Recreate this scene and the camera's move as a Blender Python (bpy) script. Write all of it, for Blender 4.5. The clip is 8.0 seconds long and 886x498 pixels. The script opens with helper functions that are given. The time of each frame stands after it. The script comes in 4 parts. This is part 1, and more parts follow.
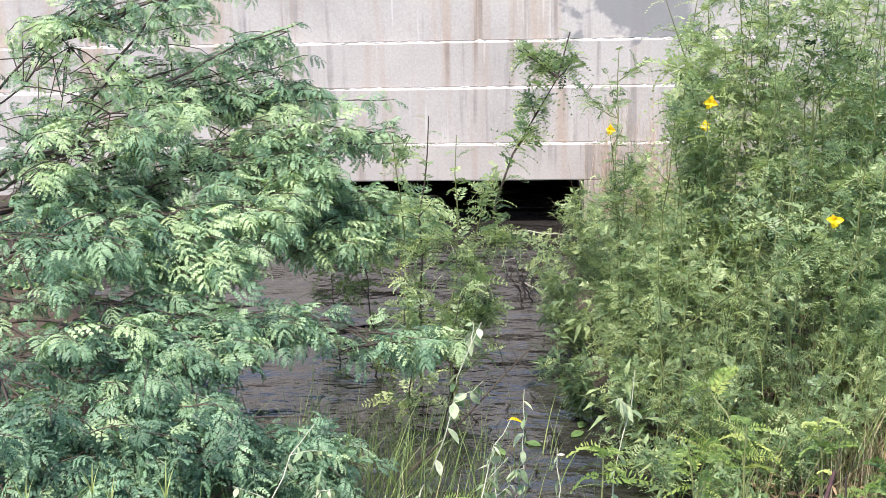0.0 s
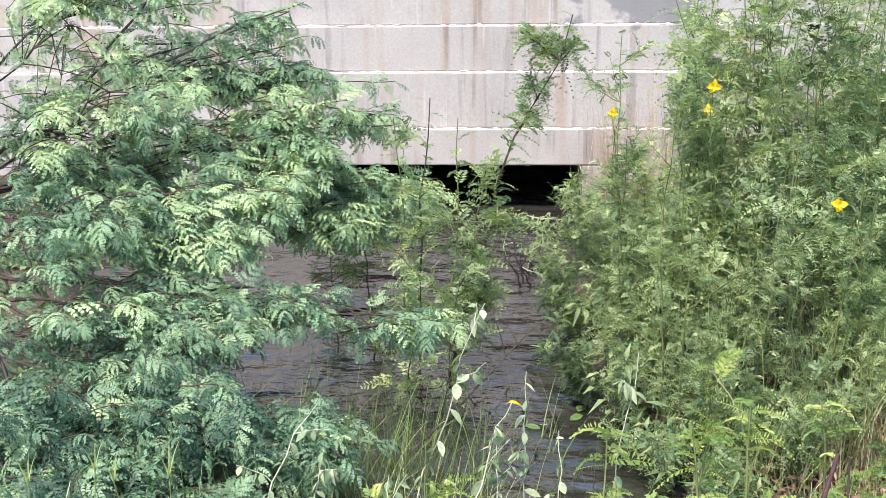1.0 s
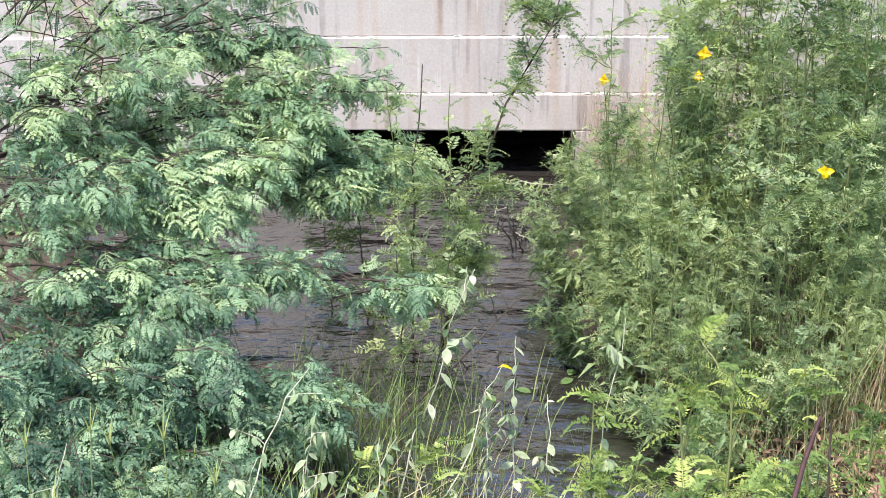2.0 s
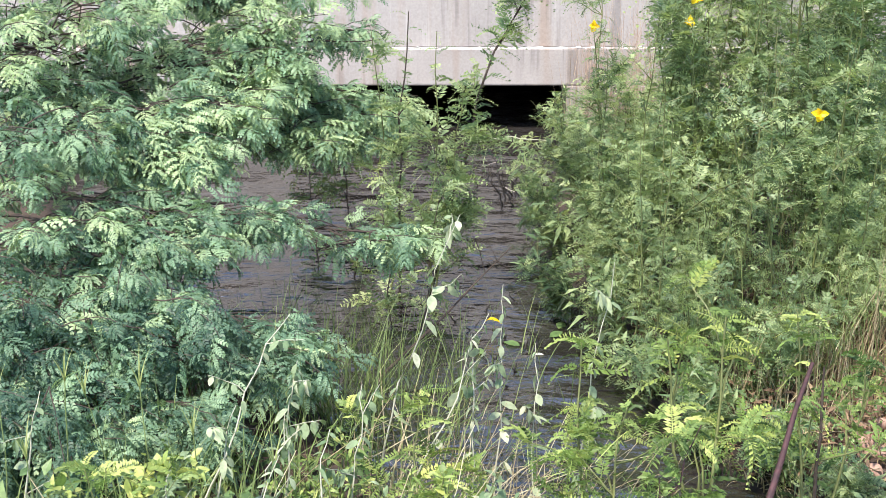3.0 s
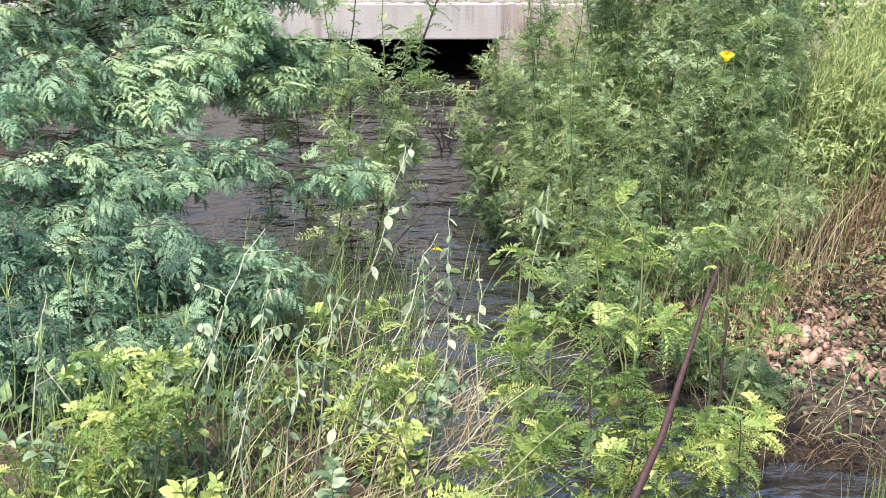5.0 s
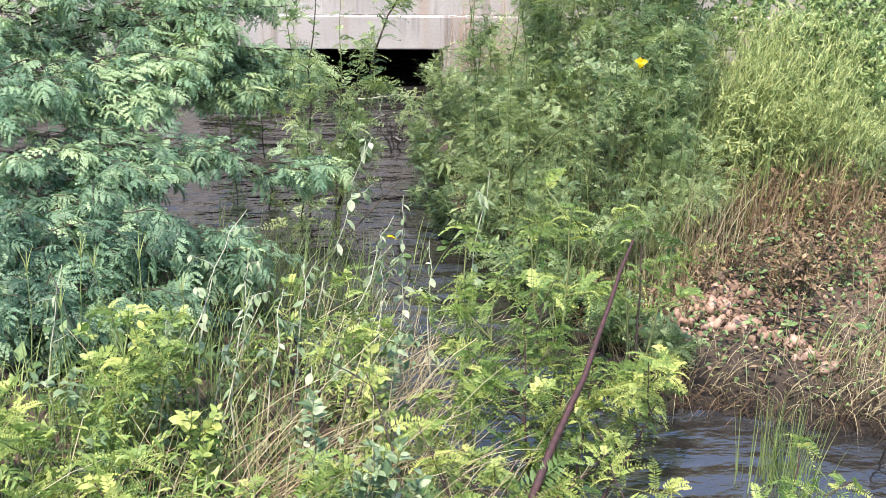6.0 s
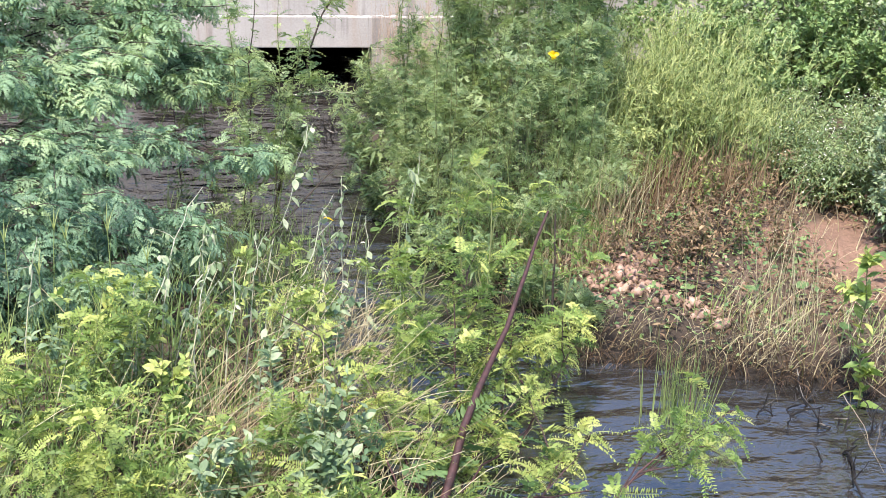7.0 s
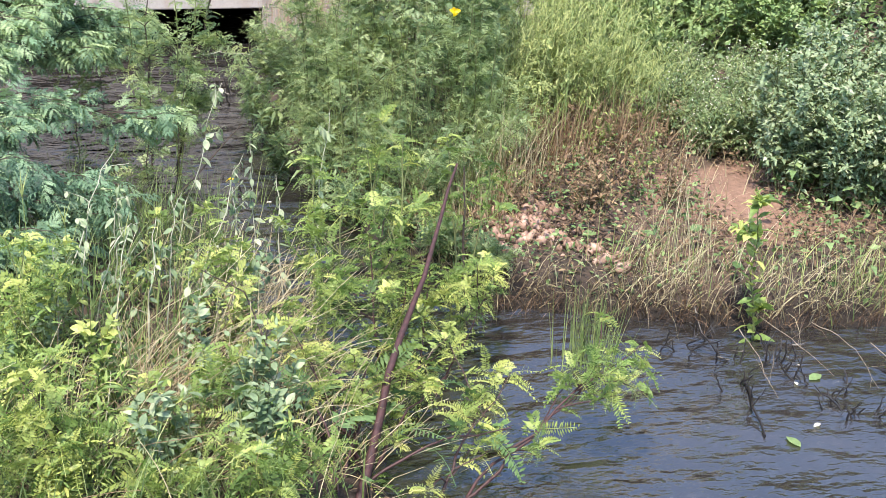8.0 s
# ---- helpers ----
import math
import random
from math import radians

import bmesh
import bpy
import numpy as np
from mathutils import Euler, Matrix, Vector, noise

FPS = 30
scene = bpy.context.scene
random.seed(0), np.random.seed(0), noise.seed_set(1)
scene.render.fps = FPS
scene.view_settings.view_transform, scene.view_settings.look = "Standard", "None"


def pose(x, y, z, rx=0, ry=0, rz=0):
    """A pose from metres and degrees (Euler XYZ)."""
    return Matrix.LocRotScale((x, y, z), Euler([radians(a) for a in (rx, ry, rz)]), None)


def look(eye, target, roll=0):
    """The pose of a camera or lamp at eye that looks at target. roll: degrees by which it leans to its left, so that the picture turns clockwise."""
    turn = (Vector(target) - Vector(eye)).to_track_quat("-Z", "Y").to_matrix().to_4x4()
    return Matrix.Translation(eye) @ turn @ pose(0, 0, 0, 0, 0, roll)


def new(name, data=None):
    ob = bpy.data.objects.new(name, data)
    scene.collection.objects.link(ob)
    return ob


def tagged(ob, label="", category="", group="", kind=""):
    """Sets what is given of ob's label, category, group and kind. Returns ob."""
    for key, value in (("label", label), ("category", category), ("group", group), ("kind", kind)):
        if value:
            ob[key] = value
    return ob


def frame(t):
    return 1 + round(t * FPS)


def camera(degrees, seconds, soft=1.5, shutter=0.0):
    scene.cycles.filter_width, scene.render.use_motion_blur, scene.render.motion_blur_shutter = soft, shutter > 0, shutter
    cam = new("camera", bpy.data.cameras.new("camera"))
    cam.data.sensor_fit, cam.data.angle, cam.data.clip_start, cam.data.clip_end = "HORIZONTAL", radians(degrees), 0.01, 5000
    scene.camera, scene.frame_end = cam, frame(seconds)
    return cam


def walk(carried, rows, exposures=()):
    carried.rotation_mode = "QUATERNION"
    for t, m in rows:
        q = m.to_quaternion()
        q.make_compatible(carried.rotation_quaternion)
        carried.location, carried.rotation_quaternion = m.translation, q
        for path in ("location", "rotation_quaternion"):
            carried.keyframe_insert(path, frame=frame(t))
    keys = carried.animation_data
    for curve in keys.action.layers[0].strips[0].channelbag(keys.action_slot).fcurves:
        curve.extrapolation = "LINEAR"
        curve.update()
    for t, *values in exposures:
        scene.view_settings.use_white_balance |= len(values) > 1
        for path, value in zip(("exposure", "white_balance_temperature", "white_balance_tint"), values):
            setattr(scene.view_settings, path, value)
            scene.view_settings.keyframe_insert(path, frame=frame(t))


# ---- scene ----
cam = camera(42.0, 8.0, soft=0.85)
PATH = [
    (0, (0.567, 0.110, 2.145), (0.412, 2.012, 1.545), -1.55),
    (0.5, (0.538, 0.096, 2.138), (0.394, 1.995, 1.528), -1.33),
    (1, (0.532, 0.113, 2.123), (0.391, 2.009, 1.502), -0.93),
    (2.5, (0.566, 0.066, 2.149), (0.435, 1.931, 1.438), -0.92),
    (3, (0.571, 0.135, 2.058), (0.449, 1.991, 1.323), -0.89),
    (3.5, (0.572, 0.144, 2.027), (0.466, 1.988, 1.262), -0.67),
    (4, (0.549, -0.001, 2.038), (0.476, 1.838, 1.256), -0.28),
    (4.5, (0.534, -0.121, 2.056), (0.495, 1.714, 1.261), -0.18),
    (6, (0.465, -0.884, 2.219), (0.566, 0.958, 1.445), 0.94),
    (6.5, (0.439, -1.185, 2.274), (0.599, 0.656, 1.510), 1.27),
    (7, (0.392, -1.373, 2.292), (0.623, 0.460, 1.526), 1.67),
    (7.5, (0.323, -1.460, 2.305), (0.645, 0.350, 1.519), 2.09),
    (8, (0.250, -1.480, 2.309), (0.679, 0.293, 1.487), 2.25),
]
walk(cam, [(t, look(eye, target, roll)) for t, eye, target, roll in PATH],
     exposures=[(0, 1.42, 6850, 14.5), (8, 1.42, 6850, 14.5)])

# ---- light ----
SUN_EL, SUN_AZ = radians(64), radians(212)
world = bpy.data.worlds.new("sky")
scene.world = world
world.use_nodes = True
wn = world.node_tree
sky = wn.nodes.new("ShaderNodeTexSky")
sky.sky_type = 'NISHITA'
sky.sun_disc = False
sky.sun_elevation, sky.sun_rotation = SUN_EL, SUN_AZ
sky.air_density, sky.dust_density, sky.ozone_density = 1.0, 0.4, 2.0
bg = wn.nodes["Background"]
bg.inputs["Strength"].default_value = 0.155
# broken white cloud all over the sky
way = wn.nodes.new("ShaderNodeTexCoord")
puffs = wn.nodes.new("ShaderNodeTexNoise")
puffs.inputs["Scale"].default_value, puffs.inputs["Detail"].default_value = 3.2, 6
wn.links.new(way.outputs["Generated"], puffs.inputs["Vector"])
share = wn.nodes.new("ShaderNodeValToRGB")
share.color_ramp.elements[0].position, share.color_ramp.elements[1].position = 0.60, 0.74
wn.links.new(puffs.outputs["Fac"], share.inputs[0])
clouded = wn.nodes.new("ShaderNodeMix")
clouded.data_type = 'RGBA'
clouded.inputs[7].default_value = (15.0, 15.0, 15.4, 1)
wn.links.new(share.outputs[0], clouded.inputs[0])
wn.links.new(sky.outputs[0], clouded.inputs[6])
wn.links.new(clouded.outputs[2], bg.inputs["Color"])
sun = new("sun", bpy.data.lights.new("sun", 'SUN'))
sun.data.energy, sun.data.angle, sun.data.color = 3.2, radians(4), (1.0, 0.94, 0.84)
toward_sun = Vector((math.sin(SUN_AZ) * math.cos(SUN_EL), math.cos(SUN_AZ) * math.cos(SUN_EL), math.sin(SUN_EL)))
sun.matrix_world = look(toward_sun * 30, (0, 0, 0))


# ---- materials ----
def nodes_of(name):
    m = bpy.data.materials.new(name)
    m.use_nodes = True
    t = m.node_tree
    return m, t, t.nodes["Principled BSDF"], t.nodes["Material Output"]


def add(t, kind, **sets):
    n = t.nodes.new(kind)
    for k, v in sets.items():
        n.inputs[k].default_value = v
    return n


def ramp(t, fac, stops):
    r = t.nodes.new("ShaderNodeValToRGB")
    e = r.color_ramp.elements
    while len(e) < len(stops):
        e.new(0.5)
    for el, (p, c) in zip(e, stops):
        el.position = p
        el.color = (*c, 1) if len(c) == 3 else c
    t.links.new(fac, r.inputs[0])
    return r.outputs[0]


def mixc(t, fac, a, b, blend='MIX'):
    n = t.nodes.new("ShaderNodeMix")
    n.data_type, n.blend_type = 'RGBA', blend
    for s, v in ((n.inputs[0], fac), (n.inputs[6], a), (n.inputs[7], b)):
        if isinstance(v, bpy.types.NodeSocket):
            t.links.new(v, s)
        elif isinstance(v, (int, float)):
            s.default_value = v
        else:
            s.default_value = (*v, 1)
    return n.outputs[2]


def noise_of(t, scale, detail=4.0, stretch=(1, 1, 1), rough=0.55):
    co = t.nodes.new("ShaderNodeNewGeometry")
    mp = t.nodes.new("ShaderNodeMapping")
    mp.inputs["Scale"].default_value = stretch
    t.links.new(co.outputs["Position"], mp.inputs[0])
    n = add(t, "ShaderNodeTexNoise", Scale=scale, Detail=detail, Roughness=rough)
    t.links.new(mp.outputs[0], n.inputs["Vector"])
    return n.outputs["Fac"]


def bump(t, height, strength, distance, shader):
    b = add(t, "ShaderNodeBump", Strength=strength, Distance=distance)
    t.links.new(height, b.inputs["Height"])
    t.links.new(b.outputs[0], shader.inputs["Normal"])


def leaf_material(name, dark, mid, light, gloss=0.5, thin=0.3):
    """Leaf colour by each leaf's own tone, with light passing through the blade."""
    m, t, p, out = nodes_of(name)
    at = t.nodes.new("ShaderNodeAttribute")
    at.attribute_name = "tone"
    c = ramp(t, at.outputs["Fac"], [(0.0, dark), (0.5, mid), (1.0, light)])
    blotch = ramp(t, noise_of(t, 55, 3), [(0.3, (0.72, 0.72, 0.72)), (0.7, (1.2, 1.2, 1.15))])
    c = mixc(t, 1.0, c, blotch, 'MULTIPLY')
    t.links.new(c, p.inputs["Base Color"])
    p.inputs["Roughness"].default_value = gloss
    p.inputs["Specular IOR Level"].default_value = 0.4
    tr = t.nodes.new("ShaderNodeBsdfTranslucent")
    t.links.new(mixc(t, 1.0, c, (1.25, 1.3, 0.7), 'MULTIPLY'), tr.inputs["Color"])
    mx = t.nodes.new("ShaderNodeMixShader")
    mx.inputs[0].default_value = thin
    t.links.new(p.outputs[0], mx.inputs[1])
    t.links.new(tr.outputs[0], mx.inputs[2])
    t.links.new(mx.outputs[0], out.inputs[0])
    return m


def plain_material(name, a, b, scale, roughness=0.8, relief=0.3, depth=0.004, stretch=(1, 1, 1)):
    m, t, p, out = nodes_of(name)
    n = noise_of(t, scale, 6, stretch)
    t.links.new(ramp(t, n, [(0.3, a), (0.7, b)]), p.inputs["Base Color"])
    p.inputs["Roughness"].default_value = roughness
    bump(t, n, relief, depth, p)
    return m


M_TREE = leaf_material("mesquite_leaf", (0.035, 0.085, 0.055), (0.175, 0.30, 0.185), (0.38, 0.50, 0.28), 0.5, 0.28)
M_SESB = leaf_material("sesbania_leaf", (0.03, 0.065, 0.033), (0.15, 0.235, 0.115), (0.36, 0.44, 0.22), 0.45, 0.32)
M_FERN = leaf_material("bright_leaf", (0.05, 0.10, 0.025), (0.19, 0.29, 0.08), (0.46, 0.50, 0.165), 0.5, 0.27)
M_PALE = leaf_material("hoary_leaf", (0.11, 0.18, 0.09), (0.25, 0.33, 0.19), (0.44, 0.47, 0.34), 0.6, 0.2)
M_BROAD = leaf_material("broad_leaf", (0.045, 0.10, 0.04), (0.13, 0.225, 0.085), (0.27, 0.37, 0.16), 0.5, 0.25)
M_GRASS = leaf_material("green_grass", (0.05, 0.09, 0.03), (0.19, 0.27, 0.10), (0.45, 0.49, 0.21), 0.55, 0.22)
M_STRAW = leaf_material("dry_grass", (0.15, 0.115, 0.065), (0.33, 0.275, 0.165), (0.56, 0.51, 0.35), 0.7, 0.15)
M_RUSSET = leaf_material("russet_weed", (0.08, 0.05, 0.035), (0.20, 0.13, 0.08), (0.38, 0.28, 0.17), 0.7, 0.15)
M_PINK = leaf_material("pink_dry_grass", (0.28, 0.19, 0.15), (0.45, 0.34, 0.28), (0.60, 0.48, 0.40), 0.8, 0.1)
M_PETAL = leaf_material("yellow_petal", (0.70, 0.42, 0.005), (0.85, 0.58, 0.01), (0.90, 0.68, 0.02), 0.5, 0.3)
M_WHITE = leaf_material("white_petal", (0.5, 0.5, 0.42), (0.65, 0.65, 0.58), (0.75, 0.75, 0.7), 0.7, 0.2)
M_BARK = plain_material("dark_bark", (0.025, 0.018, 0.015), (0.075, 0.055, 0.042), 60, 0.85, 0.5, 0.002)
M_STEM = plain_material("green_stem", (0.07, 0.09, 0.03), (0.16, 0.18, 0.06), 40, 0.6, 0.2, 0.001)
M_RED = plain_material("red_stem", (0.028, 0.013, 0.013), (0.075, 0.030, 0.030), 50, 0.6, 0.3, 0.002)
M_PSTEM = plain_material("pale_stem", (0.30, 0.31, 0.22), (0.46, 0.46, 0.36), 40, 0.7, 0.2, 0.001)
M_DRY = plain_material("dry_stalk", (0.14, 0.11, 0.075), (0.30, 0.25, 0.18), 40, 0.8, 0.2, 0.001)
M_TWIG = plain_material("wet_twig", (0.008, 0.007, 0.007), (0.03, 0.025, 0.022), 50, 0.4, 0.3, 0.001)
M_STONE = plain_material("river_stone", (0.20, 0.13, 0.10), (0.44, 0.32, 0.255), 22, 0.75, 0.4, 0.004)


def stone_tint():
    t = M_STONE.node_tree
    p = t.nodes["Principled BSDF"]
    was = p.inputs["Base Color"].links[0].from_socket
    info = t.nodes.new("ShaderNodeObjectInfo")
    tint = ramp(t, info.outputs["Random"], [(0.0, (0.62, 0.55, 0.5)), (0.5, (1.0, 0.9, 0.85)), (1.0, (1.25, 1.2, 1.2))])
    t.links.new(mixc(t, 1.0, was, tint, 'MULTIPLY'), p.inputs["Base Color"])


stone_tint()


def concrete():
    m, t, p, out = nodes_of("weathered_concrete")
    base = ramp(t, noise_of(t, 1.1, 5, (1, 1, 1.6)), [(0.3, (0.365, 0.338, 0.318)), (0.7, (0.455, 0.422, 0.395))])
    grain = ramp(t, noise_of(t, 70, 6), [(0.25, (0.86, 0.86, 0.86)), (0.75, (1.08, 1.08, 1.08))])
    c = mixc(t, 1.0, base, grain, 'MULTIPLY')
    # run-off streaks, dark, rusty and limy
    grey = ramp(t, noise_of(t, 17, 3, (1, 1, 0.045)), [(0.54, (0, 0, 0)), (0.66, (1, 1, 1))])
    spots = ramp(t, noise_of(t, 1.7, 3), [(0.42, (0, 0, 0)), (0.62, (1, 1, 1))])
    c = mixc(t, mixc(t, 1.0, grey, spots, 'MULTIPLY'), c, mixc(t, 1.0, c, (0.66, 0.65, 0.65), 'MULTIPLY'))
    rust = ramp(t, noise_of(t, 8, 2, (1, 1, 0.05)), [(0.52, (0, 0, 0)), (0.70, (0.9, 0.9, 0.9))])
    c = mixc(t, rust, c, mixc(t, 1.0, c, (0.92, 0.80, 0.70), 'MULTIPLY'))
    lime = ramp(t, noise_of(t, 25, 2, (1, 1, 0.04)), [(0.64, (0, 0, 0)), (0.74, (0.6, 0.6, 0.6))])
    c = mixc(t, lime, c, (0.55, 0.535, 0.515))
    # one ragged dark grey patch high on the face
    geo = t.nodes.new("ShaderNodeNewGeometry")
    sep = t.nodes.new("ShaderNodeSeparateXYZ")
    t.links.new(geo.outputs["Position"], sep.inputs[0])

    def math_node(op, a, b):
        n = t.nodes.new("ShaderNodeMath")
        n.operation = op
        for s, v in zip(n.inputs, (a, b)):
            if isinstance(v, bpy.types.NodeSocket):
                t.links.new(v, s)
            else:
                s.default_value = v
        return n.outputs[0]
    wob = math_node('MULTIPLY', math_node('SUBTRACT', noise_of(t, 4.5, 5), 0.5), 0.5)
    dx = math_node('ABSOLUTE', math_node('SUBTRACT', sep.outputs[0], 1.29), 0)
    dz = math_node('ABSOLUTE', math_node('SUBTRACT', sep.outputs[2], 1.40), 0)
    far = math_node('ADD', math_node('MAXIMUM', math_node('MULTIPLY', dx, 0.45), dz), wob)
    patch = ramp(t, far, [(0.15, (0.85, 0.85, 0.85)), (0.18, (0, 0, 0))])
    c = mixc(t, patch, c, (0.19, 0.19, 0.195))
    t.links.new(c, p.inputs["Base Color"])
    p.inputs["Roughness"].default_value = 0.85
    bump(t, noise_of(t, 45, 6), 0.35, 0.006, p)
    return m


M_CONC = concrete()
# dirty inner concrete, with the culvert's darkness put into its colour
M_SHADE = plain_material("shade_black_concrete", (0.02, 0.021, 0.024), (0.05, 0.05, 0.055), 8, 0.5, 0.4, 0.006)
M_LEDGE_LIGHT = plain_material("ledge_light", (0.52, 0.505, 0.48), (0.76, 0.75, 0.73), 14, 0.8, 0.5, 0.006)


def soil():
    m, t, p, out = nodes_of("red_soil")
    n1, n2 = noise_of(t, 1.4, 6), noise_of(t, 30, 8, rough=0.7)
    c = ramp(t, n1, [(0.3, (0.03, 0.023, 0.018)), (0.5, (0.075, 0.055, 0.042)), (0.75, (0.16, 0.11, 0.08))])
    dist = t.nodes.new("ShaderNodeVectorMath")
    dist.operation = 'DISTANCE'
    dist.inputs[1].default_value = (2.99, 3.45, 0.2)
    pos = t.nodes.new("ShaderNodeNewGeometry")
    t.links.new(pos.outputs["Position"], dist.inputs[0])
    edge = t.nodes.new("ShaderNodeMath")
    edge.operation = 'MULTIPLY_ADD'
    edge.inputs[1].default_value = 0.9
    t.links.new(noise_of(t, 2.3, 4), edge.inputs[0])
    t.links.new(dist.outputs["Value"], edge.inputs[2])
    trodden = ramp(t, edge.outputs[0], [(0.85, (1, 1, 1)), (1.2, (0, 0, 0))])
    c = mixc(t, trodden, c, (0.24, 0.15, 0.11))
    c = mixc(t, 1.0, c, ramp(t, n2, [(0.3, (0.6, 0.58, 0.55)), (0.7, (1.25, 1.2, 1.2))]), 'MULTIPLY')
    geo = t.nodes.new("ShaderNodeNewGeometry")
    sep = t.nodes.new("ShaderNodeSeparateXYZ")
    t.links.new(geo.outputs["Position"], sep.inputs[0])
    wet = ramp(t, sep.outputs[2], [(0.03, (1, 1, 1)), (0.13, (0, 0, 0))])
    c = mixc(t, wet, c, (0.022, 0.017, 0.013))
    t.links.new(c, p.inputs["Base Color"])
    p.inputs["Roughness"].default_value = 0.9
    bump(t, n2, 0.8, 0.02, p)
    return m


M_SOIL = soil()


def water_material():
    m, t, p, out = nodes_of("murky_water")
    c = ramp(t, noise_of(t, 0.9, 3), [(0.35, (0.018, 0.017, 0.017)), (0.7, (0.036, 0.033, 0.031))])
    t.links.new(c, p.inputs["Base Color"])
    p.inputs["Roughness"].default_value = 0.09
    p.inputs["IOR"].default_value = 1.9
    p.inputs["Specular IOR Level"].default_value = 1.0
    a, b = noise_of(t, 6.5, 3, (0.62, 1.3, 1)), noise_of(t, 26, 3, (0.8, 1.25, 1))
    mixed = t.nodes.new("ShaderNodeMath")
    mixed.operation = 'MULTIPLY_ADD'
    mixed.inputs[1].default_value = 0.22
    t.links.new(b, mixed.inputs[0])
    t.links.new(a, mixed.inputs[2])
    swirl = t.nodes.new("ShaderNodeMath")
    swirl.operation = 'MULTIPLY_ADD'
    swirl.inputs[1].default_value = 2.2
    t.links.new(noise_of(t, 2.6, 2, (0.8, 1.2, 1)), swirl.inputs[0])
    t.links.new(mixed.outputs[0], swirl.inputs[2])
    bump(t, swirl.outputs[0], 0.8, 0.042, p)
    return m


M_WATER = water_material()


# ---- mesh helpers ----
rng = np.random.default_rng(7)


def quads_mesh(name, V, Q, material, tone=None, smooth=False):
    V, Q = np.asarray(V, np.float32), np.asarray(Q, np.int32)
    me = bpy.data.meshes.new(name)
    me.vertices.add(len(V))
    me.vertices.foreach_set("co", V.ravel())
    me.loops.add(Q.size)
    me.loops.foreach_set("vertex_index", Q.ravel())
    me.polygons.add(len(Q))
    me.polygons.foreach_set("loop_start", np.arange(0, Q.size, 4, dtype=np.int32))
    me.update(calc_edges=True)
    if tone is not None:
        me.attributes.new("tone", 'FLOAT', 'POINT').data.foreach_set("value", np.asarray(tone, np.float32))
    me.polygons.foreach_set("use_smooth", np.full(len(Q), smooth, bool))
    me.materials.append(material)
    return me


def part(name, mesh, parent, label=""):
    ob = new(name, mesh)
    ob.parent = parent
    return tagged(ob, label)


class Gather:
    """Joins many small pieces of quads into one mesh."""

    def __init__(self):
        self.v, self.q, self.t, self.n = [], [], [], 0

    def put(self, V, Q, tone):
        self.v.append(V)
        self.q.append(np.asarray(Q) + self.n)
        self.t.append(np.broadcast_to(tone, (len(V),)))
        self.n += len(V)

    def spread(self, template, frames, places, sizes, tones):
        """The template at many frames (k,3,3; columns are its axes)."""
        V, Q = template
        k, m = len(places), len(V)
        if not k:
            return
        W = np.einsum('kij,mj->kmi', frames, V) * np.asarray(sizes)[:, None, None] + np.asarray(places)[:, None, :]
        QQ = (Q[None] + (np.arange(k) * m)[:, None, None]).reshape(-1, 4)
        self.put(W.reshape(-1, 3), QQ, np.repeat(tones, m))

    def mesh(self, name, material, smooth=False):
        return quads_mesh(name, np.concatenate(self.v), np.concatenate(self.q), material, np.concatenate(self.t), smooth)


def tube(points, r0, r1, sides=5):
    P = np.asarray(points, float)
    n = len(P)
    T = np.gradient(P, axis=0)
    T /= np.linalg.norm(T, axis=1)[:, None] + 1e-9
    ref = np.where(np.abs(T[:, 2:]) < 0.9, [[0, 0, 1.0]], [[1.0, 0, 0]])
    A = np.cross(T, ref)
    A /= np.linalg.norm(A, axis=1)[:, None]
    B = np.cross(T, A)
    an = np.arange(sides) * 2 * np.pi / sides
    r = np.linspace(r0, r1, n)[:, None, None]
    V = P[:, None] + r * (np.cos(an)[None, :, None] * A[:, None] + np.sin(an)[None, :, None] * B[:, None])
    i, j = np.meshgrid(np.arange(n - 1), np.arange(sides), indexing='ij')
    k = (j + 1) % sides
    Q = np.stack([i * sides + j, i * sides + k, (i + 1) * sides + k, (i + 1) * sides + j], -1).reshape(-1, 4)
    return V.reshape(-1, 3), Q


def shoot(a, b, bow=0.0, wiggle=0.03, n=9):
    """A slightly crooked line from a to b that bows upward by bow."""
    a, b = np.asarray(a, float), np.asarray(b, float)
    s = np.linspace(0, 1, n)[:, None]
    P = a + (b - a) * s
    P[:, 2] += bow * np.sin(np.pi * s[:, 0])
    w = rng.normal(0, wiggle * np.linalg.norm(b - a), (n, 3)).cumsum(0) * 0.5
    w -= s * w[-1]
    P += w * np.sin(np.pi * s) ** 0.5
    P[0] = a
    return P


def frames_for(axis, up):
    axis = axis / (np.linalg.norm(axis, axis=1)[:, None] + 1e-9)
    x = np.cross(axis, up)
    x /= np.linalg.norm(x, axis=1)[:, None] + 1e-9
    return np.stack([x, axis, np.cross(x, axis)], -1)


# leaves lie along +Y and face +Z, one unit long
def leaflet_quads(base, along, side, length, width):
    tip = base + along * length
    mid = base + along * length * 0.5
    return np.stack([base, mid + side * width * 0.5, tip, mid - side * width * 0.5], 1)


